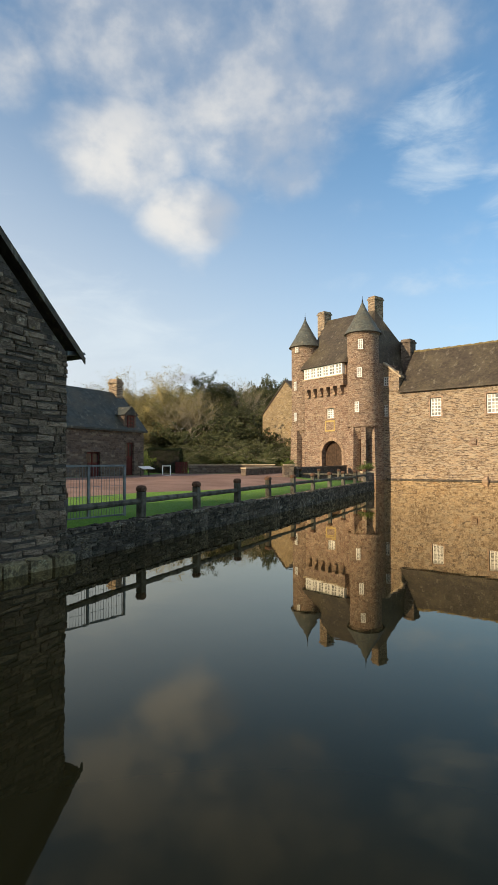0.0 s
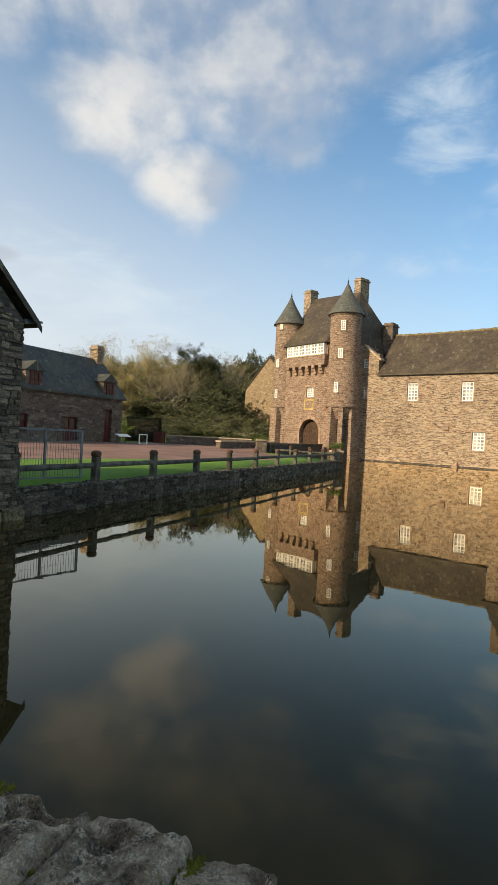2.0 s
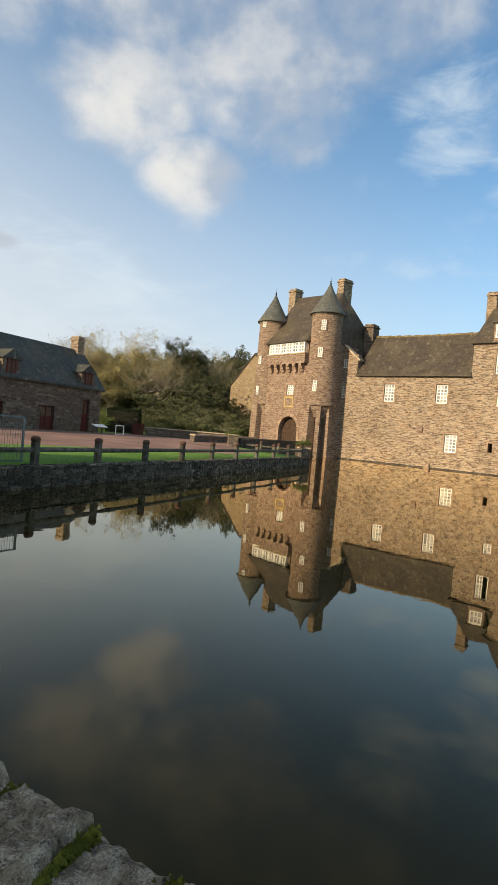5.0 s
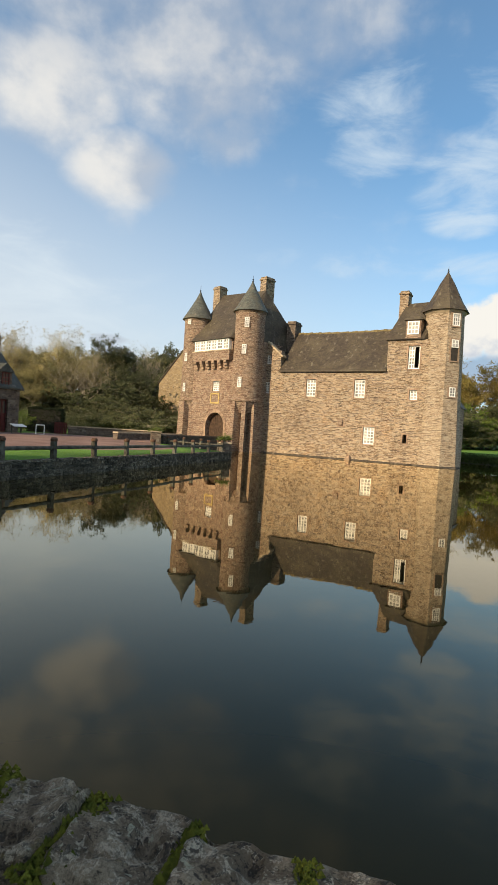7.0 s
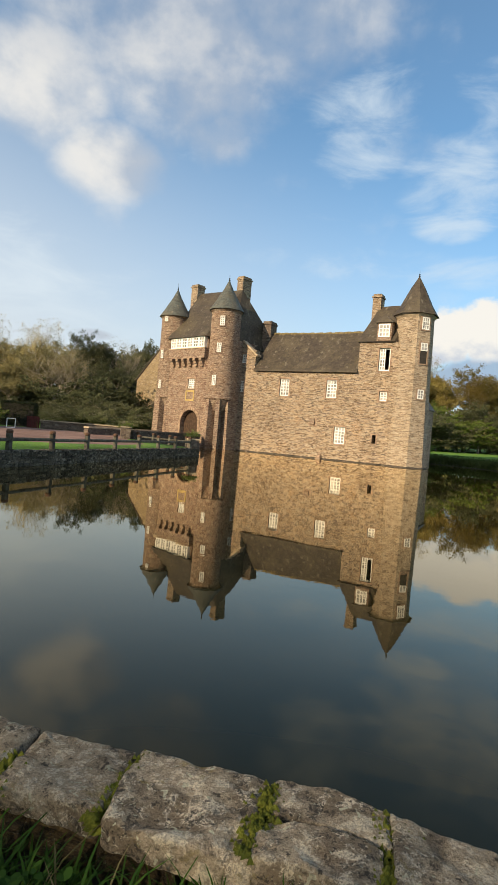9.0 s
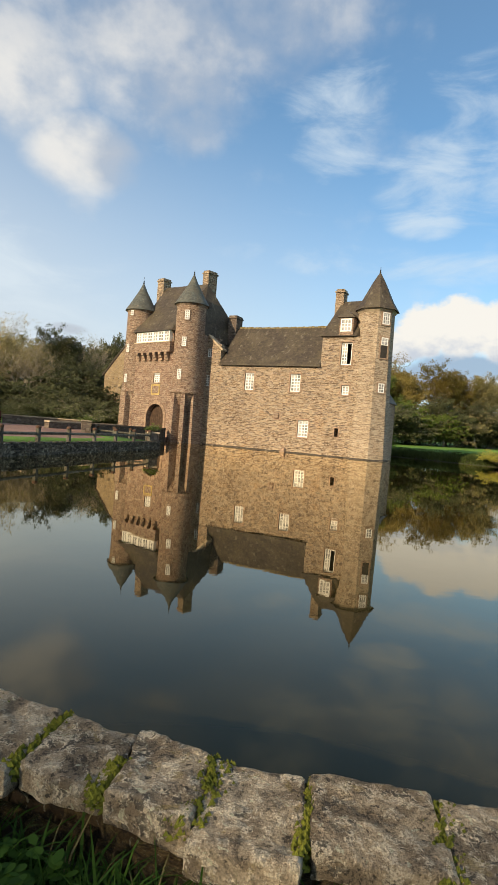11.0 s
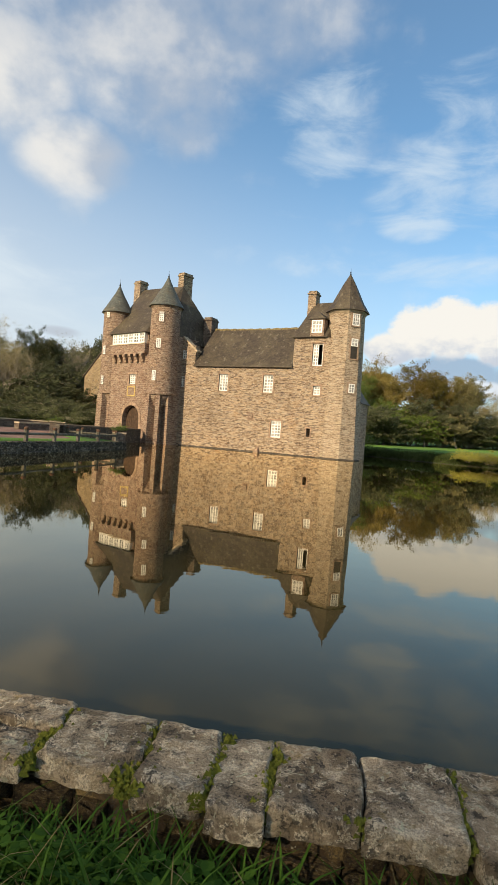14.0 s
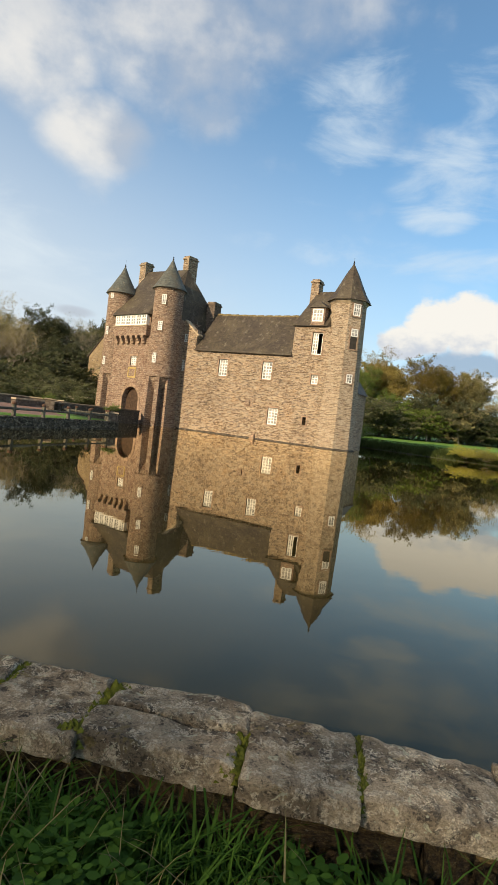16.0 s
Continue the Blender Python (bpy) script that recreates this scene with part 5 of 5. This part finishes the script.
# ---- near coping wall ----
cope_m = at(COPE_0.x, COPE_0.y, 0) @ pose(0, 0, 0, 0, 0, math.degrees(math.atan2(COPE.y, COPE.x)))
bank = thing("moat_wall", cope_m, "low old granite moat wall with lichened coping stones", "wall", kind="structure")
TOPZ, THICK, DEEP = 1.05, 0.37, 0.095
CUTS = [-9.6, *BEND_S[1:-1], 117]
for s0, s1 in zip(CUTS, CUTS[1:]):
    part("core", hull([(s, -bend(s) + y, z) for s in (s0, s1) for y in (-THICK + 0.08, -0.05) for z in (-1.4, TOPZ - DEEP)]), INNER, bank)


def coping_stone(s0, s1, w0, w1, seed):
    """One worn coping block: rounded edges, uneven top and sides."""
    r = random.Random(seed)
    bm = bmesh.new()
    bmesh.ops.create_cube(bm, size=1.0)
    bmesh.ops.subdivide_edges(bm, edges=bm.edges[:], cuts=21, use_grid_fill=True)
    rug = float(np.interp((s0 + s1) / 2, (1.0, 3.8, 4.6, 8.0), (1.9, 1.7, 0.62, 0.45)))
    lx, ly, lz = s1 - s0, w1 - w0, DEEP * r.uniform(0.95, 1.15) * (1.25 if rug > 1.5 else 1.0)
    skew, tilt, off = -0.14 + r.uniform(-0.05, 0.05), r.uniform(-0.03, 0.03) * rug, Vector((r.uniform(0, 99), r.uniform(0, 99), 0))
    bulge = [r.uniform(-0.008, 0.010) for _ in range(4)]
    lift = r.uniform(-0.012, 0.018) * rug
    ex, ez = (0.05, 0.34) if rug > 1.5 else (0.028, 0.22)
    for v in bm.verts:
        p = v.co.copy()
        # round the corners of the unit block
        q = Vector([max(-0.5 + e, min(0.5 - e, c)) for c, e in zip(p, (ex, ex, ez))])
        d = p - q
        if d.length > 1e-6:
            k = max(abs(d.x) / ex, abs(d.y) / ex, abs(d.z) / ez)
            e = Vector((d.x / ex, d.y / ex, d.z / ez)).normalized() * k
            p = q + Vector((e.x * ex, e.y * ex, e.z * ez))
        w = Vector((p.x * lx, p.y * ly, p.z * lz))
        w.x += skew * w.y + bulge[0] * math.cos(5 * p.y)
        w.y += bulge[1] * math.cos(5 * p.x + seed)
        u = w + off
        # worn hollows, chips along the edges and a rough grain
        w += noise.noise_vector(u * 5.0) * 0.016 * rug + noise.noise_vector(u * 13.0) * 0.010 * rug + noise.noise_vector(u * 34.0) * 0.006
        chip = max(0.0, noise.noise(u * 8.0) - 0.18) * 0.07 * rug
        w.z += tilt * p.x + lift - chip - 0.008 * abs(noise.noise(u * 22.0)) * rug
        v.co = w + Vector(((s0 + s1) / 2, -(w0 + w1) / 2 - bend((s0 + s1) / 2 + w.x), TOPZ - lz / 2))
    return bm


JOINTS = [-2.5, -2.1, -1.75, -1.35, -1.0, -0.62, -0.24, 0.12, 0.38, 0.64, 0.98, 1.32, 1.7, 2.02, 2.36, 2.71, 3.0, 3.2, 3.53, 3.88, 4.23, 4.81, 5.21, 5.69, 6.08, 6.42, 6.75, 7.05, 7.38, 7.78, 8.09, 8.4, 8.82, 9.17, 9.42, 9.61, 9.9, 10.2, 10.6, 11.15, 11.54, 12.0, 12.4, 12.75, 13.2, 13.6, 14.0]
for i, (s0, s1) in enumerate(zip(JOINTS, JOINTS[1:])):
    if any(abs(s0 - k) < 0.05 for k in (1.32, 5.69, 8.4, 10.6, 12.75)):
        part("coping_stone", coping_stone(s0 + 0.005, s1 - 0.005, -0.01, 0.165, 50 + i), COPING, bank)
        part("coping_stone", coping_stone(s0 + 0.005, s1 - 0.005, 0.185, THICK, 90 + i), COPING, bank)
    else:
        part("coping_stone", coping_stone(s0 + 0.005, s1 - 0.005, rng.uniform(-0.02, 0.02), THICK + rng.uniform(-0.04, 0.05), i), COPING, bank)
for x0, x1 in ((-9.6, JOINTS[0]), (JOINTS[-1], 60)):
    x, bm = x0, bmesh.new()
    while x < x1 - 0.1:
        w = min(rng.uniform(0.35, 0.6), x1 - x)
        box(bm, x + 0.01, x + w - 0.01, -THICK - bend(x), -bend(x), TOPZ - DEEP, TOPZ + rng.uniform(-0.03, 0.02))
        x += w
    tagged(part("coping_stones", bm, COPING, bank), kind="stuff")
# moss in the joints
for i, s in enumerate(JOINTS[1:-1]):
    r = random.Random(i + 400)
    verts, faces = [], []
    for _ in range(650):
        wide = 0.012 + 0.009 * (i % 3)
        c = Vector((s + r.gauss(0, wide), -r.uniform(0.01, THICK) - bend(s), TOPZ - 0.035 + r.uniform(-0.03, 0.026)))
        if (i * 7) % 5 == 0 and c.y > -0.2:
            continue
        base = len(verts)
        d = 0.011 * r.uniform(0.6, 1.6)
        verts += [tuple(c + Vector(o) * d) for o in ((1, 0, 0), (-0.5, 0.9, 0), (-0.5, -0.9, 0), (0, 0, 1.2))]
        faces += [(base, base + 1, base + 3), (base + 1, base + 2, base + 3), (base + 2, base, base + 3)]
    mesh = bpy.data.meshes.new("moss")
    mesh.from_pydata(verts, [], faces)
    mesh.materials.append(MOSS)
    ob = new("moss", mesh)
    ob.parent = bank
    tagged(ob, "green moss cushions in the joint", kind="stuff")


def blades(name, mat, label, count, s_range, off_range, tall, seed, wide=0.004, lean=0.5):
    """Grass: bent tapering blades over a strip beside the wall."""
    r = random.Random(seed)
    verts, faces = [], []
    for _ in range(count):
        s, off = r.uniform(*s_range), r.uniform(*off_range)
        clump = 0.65 + 0.6 * noise.noise(Vector((s * 2.2, off * 2.2, seed)))
        if r.random() > clump:
            continue
        p = near(s, off)
        z = land(p.x, p.y) - 0.02
        h = tall * r.uniform(0.45, 1.25) * (0.7 + 0.5 * clump)
        turn, bend = r.uniform(0, 2 * math.pi), h * r.uniform(0.15, lean * 2)
        dx, dy = math.cos(turn), math.sin(turn)
        w = wide * r.uniform(0.6, 1.5)
        base = len(verts)
        for k, f in ((0.0, 1.0), (0.45, 0.9), (0.8, 0.6)):
            cx, cy, cz = p.x + dx * bend * k * k, p.y + dy * bend * k * k, z + h * k * (1 - 0.25 * k * lean)
            verts += [(cx - dy * w * f, cy + dx * w * f, cz), (cx + dy * w * f, cy - dx * w * f, cz)]
        verts.append((p.x + dx * bend, p.y + dy * bend, z + h * (1 - 0.3 * lean)))
        faces += [(base, base + 1, base + 3, base + 2), (base + 2, base + 3, base + 5, base + 4), (base + 4, base + 5, base + 6)]
    mesh = bpy.data.meshes.new(name)
    mesh.from_pydata(verts, [], faces)
    mesh.materials.append(mat)
    return tagged(new(name, mesh), label, "grass", kind="stuff")


blades("grass", GRASS, "lush green grass along the wall's foot", 80000, (2.0, 13.2), (0.41, 1.7), 0.12, 1, 0.005, 0.7)
blades("tall_grass", GRASS, "long bent grass blades against the wall", 5500, (2.0, 13.2), (0.41, 0.75), 0.21, 2, 0.004, 0.7)
blades("dry_grass", STRAW, "dry straw blades in the grass", 2200, (2.0, 13.0), (0.43, 1.4), 0.24, 3, 0.0025, 0.6)


def broadleaves(count, seed):
    """Low clover-like and dock leaves in the grass."""
    r = random.Random(seed)
    verts, faces = [], []
    for _ in range(count):
        s, off = r.uniform(3.0, 12.5), 0.5 + abs(r.gauss(0, 0.45))
        if noise.noise(Vector((s * 1.5, off * 1.5, 9))) < 0.0:
            continue
        p = near(s, off)
        z = land(p.x, p.y) + r.uniform(0.02, 0.14)
        for k in range(3):
            t = r.uniform(0, 2 * math.pi)
            size = r.uniform(0.010, 0.024)
            d, e = Vector((math.cos(t), math.sin(t), r.uniform(-0.2, 0.4))), Vector((-math.sin(t), math.cos(t), r.uniform(-0.2, 0.2)))
            c = Vector((p.x, p.y, z)) + d * size
            base = len(verts)
            verts += [tuple(c - d * size), tuple(c + e * size * 0.6 - d * size * 0.2), tuple(c + e * size * 0.5 + d * size * 0.6), tuple(c + d * size), tuple(c - e * size * 0.5 + d * size * 0.6), tuple(c - e * size * 0.6 - d * size * 0.2)]
            faces.append(tuple(base + i for i in range(6)))
    mesh = bpy.data.meshes.new("weeds")
    mesh.from_pydata(verts, [], faces)
    mesh.materials.append(GRASS)
    return tagged(new("weeds", mesh), "broad-leaved weeds and clover in the grass", "weeds", kind="stuff")


broadleaves(12000, 5)

# ---- separate stones of the walls ----
INNER_STONES = stone_meshes(8, 21, INNER)
for s0, s1 in zip(CUTS[4:], CUTS[5:-1]):
    slope = math.degrees(math.atan2(-(bend(s1) - bend(s0)), s1 - s0))
    masonry(bank, at(s0, -bend(s0) - THICK + 0.08, 0) @ pose(0, 0, 0, 0, 0, slope), (0.0, min(s1, 14) - s0, 0.68), lambda x: TOPZ - DEEP + 0.01, INNER_STONES, (0.08, 0.15), (0.14, 0.34), 0.05, 24, INNER, int(10 * s0))
SCHIST_STONES = stone_meshes(12, 22, SCHIST)
masonry(near_b, pose(0, 0, 0, 0, 0, 180), (-2.7, 0.0, -0.1), lambda x: top_line(-x) - 0.02, SCHIST_STONES, (0.085, 0.19), (0.16, 0.62), 0.05, 300, SCHIST, 32, keep=lambda x, z: z < 4.6)
masonry(near_b, pose(0, 0, 0, 0, 0, 180), (-7.2, -2.7, -0.1), lambda x: top_line(-x) - 0.02, SCHIST_STONES, (0.1, 0.2), (0.25, 0.7), 0.05, 0, SCHIST, 33)
QUAY_STONES = stone_meshes(12, 23, QUAYSTONE)
masonry(quay, at(0, 0.06, 0), (-0.6, LONG, -0.15), lambda x: 0.63, QUAY_STONES, (0.10, 0.19), (0.16, 0.5), 0.05, 300, QUAYSTONE, 34, keep=lambda x, z: x < 12)
TOP_STONES = stone_meshes(8, 24, QUAYSTONE)
masonry(quay, at(0, 0.3, 0.66) @ pose(0, 0, 0, -90, 0, 0), (-0.6, LONG, -0.32), lambda x: 0.30, TOP_STONES, (0.16, 0.3), (0.2, 0.5), 0.05, 0, QUAYSTONE, 35)
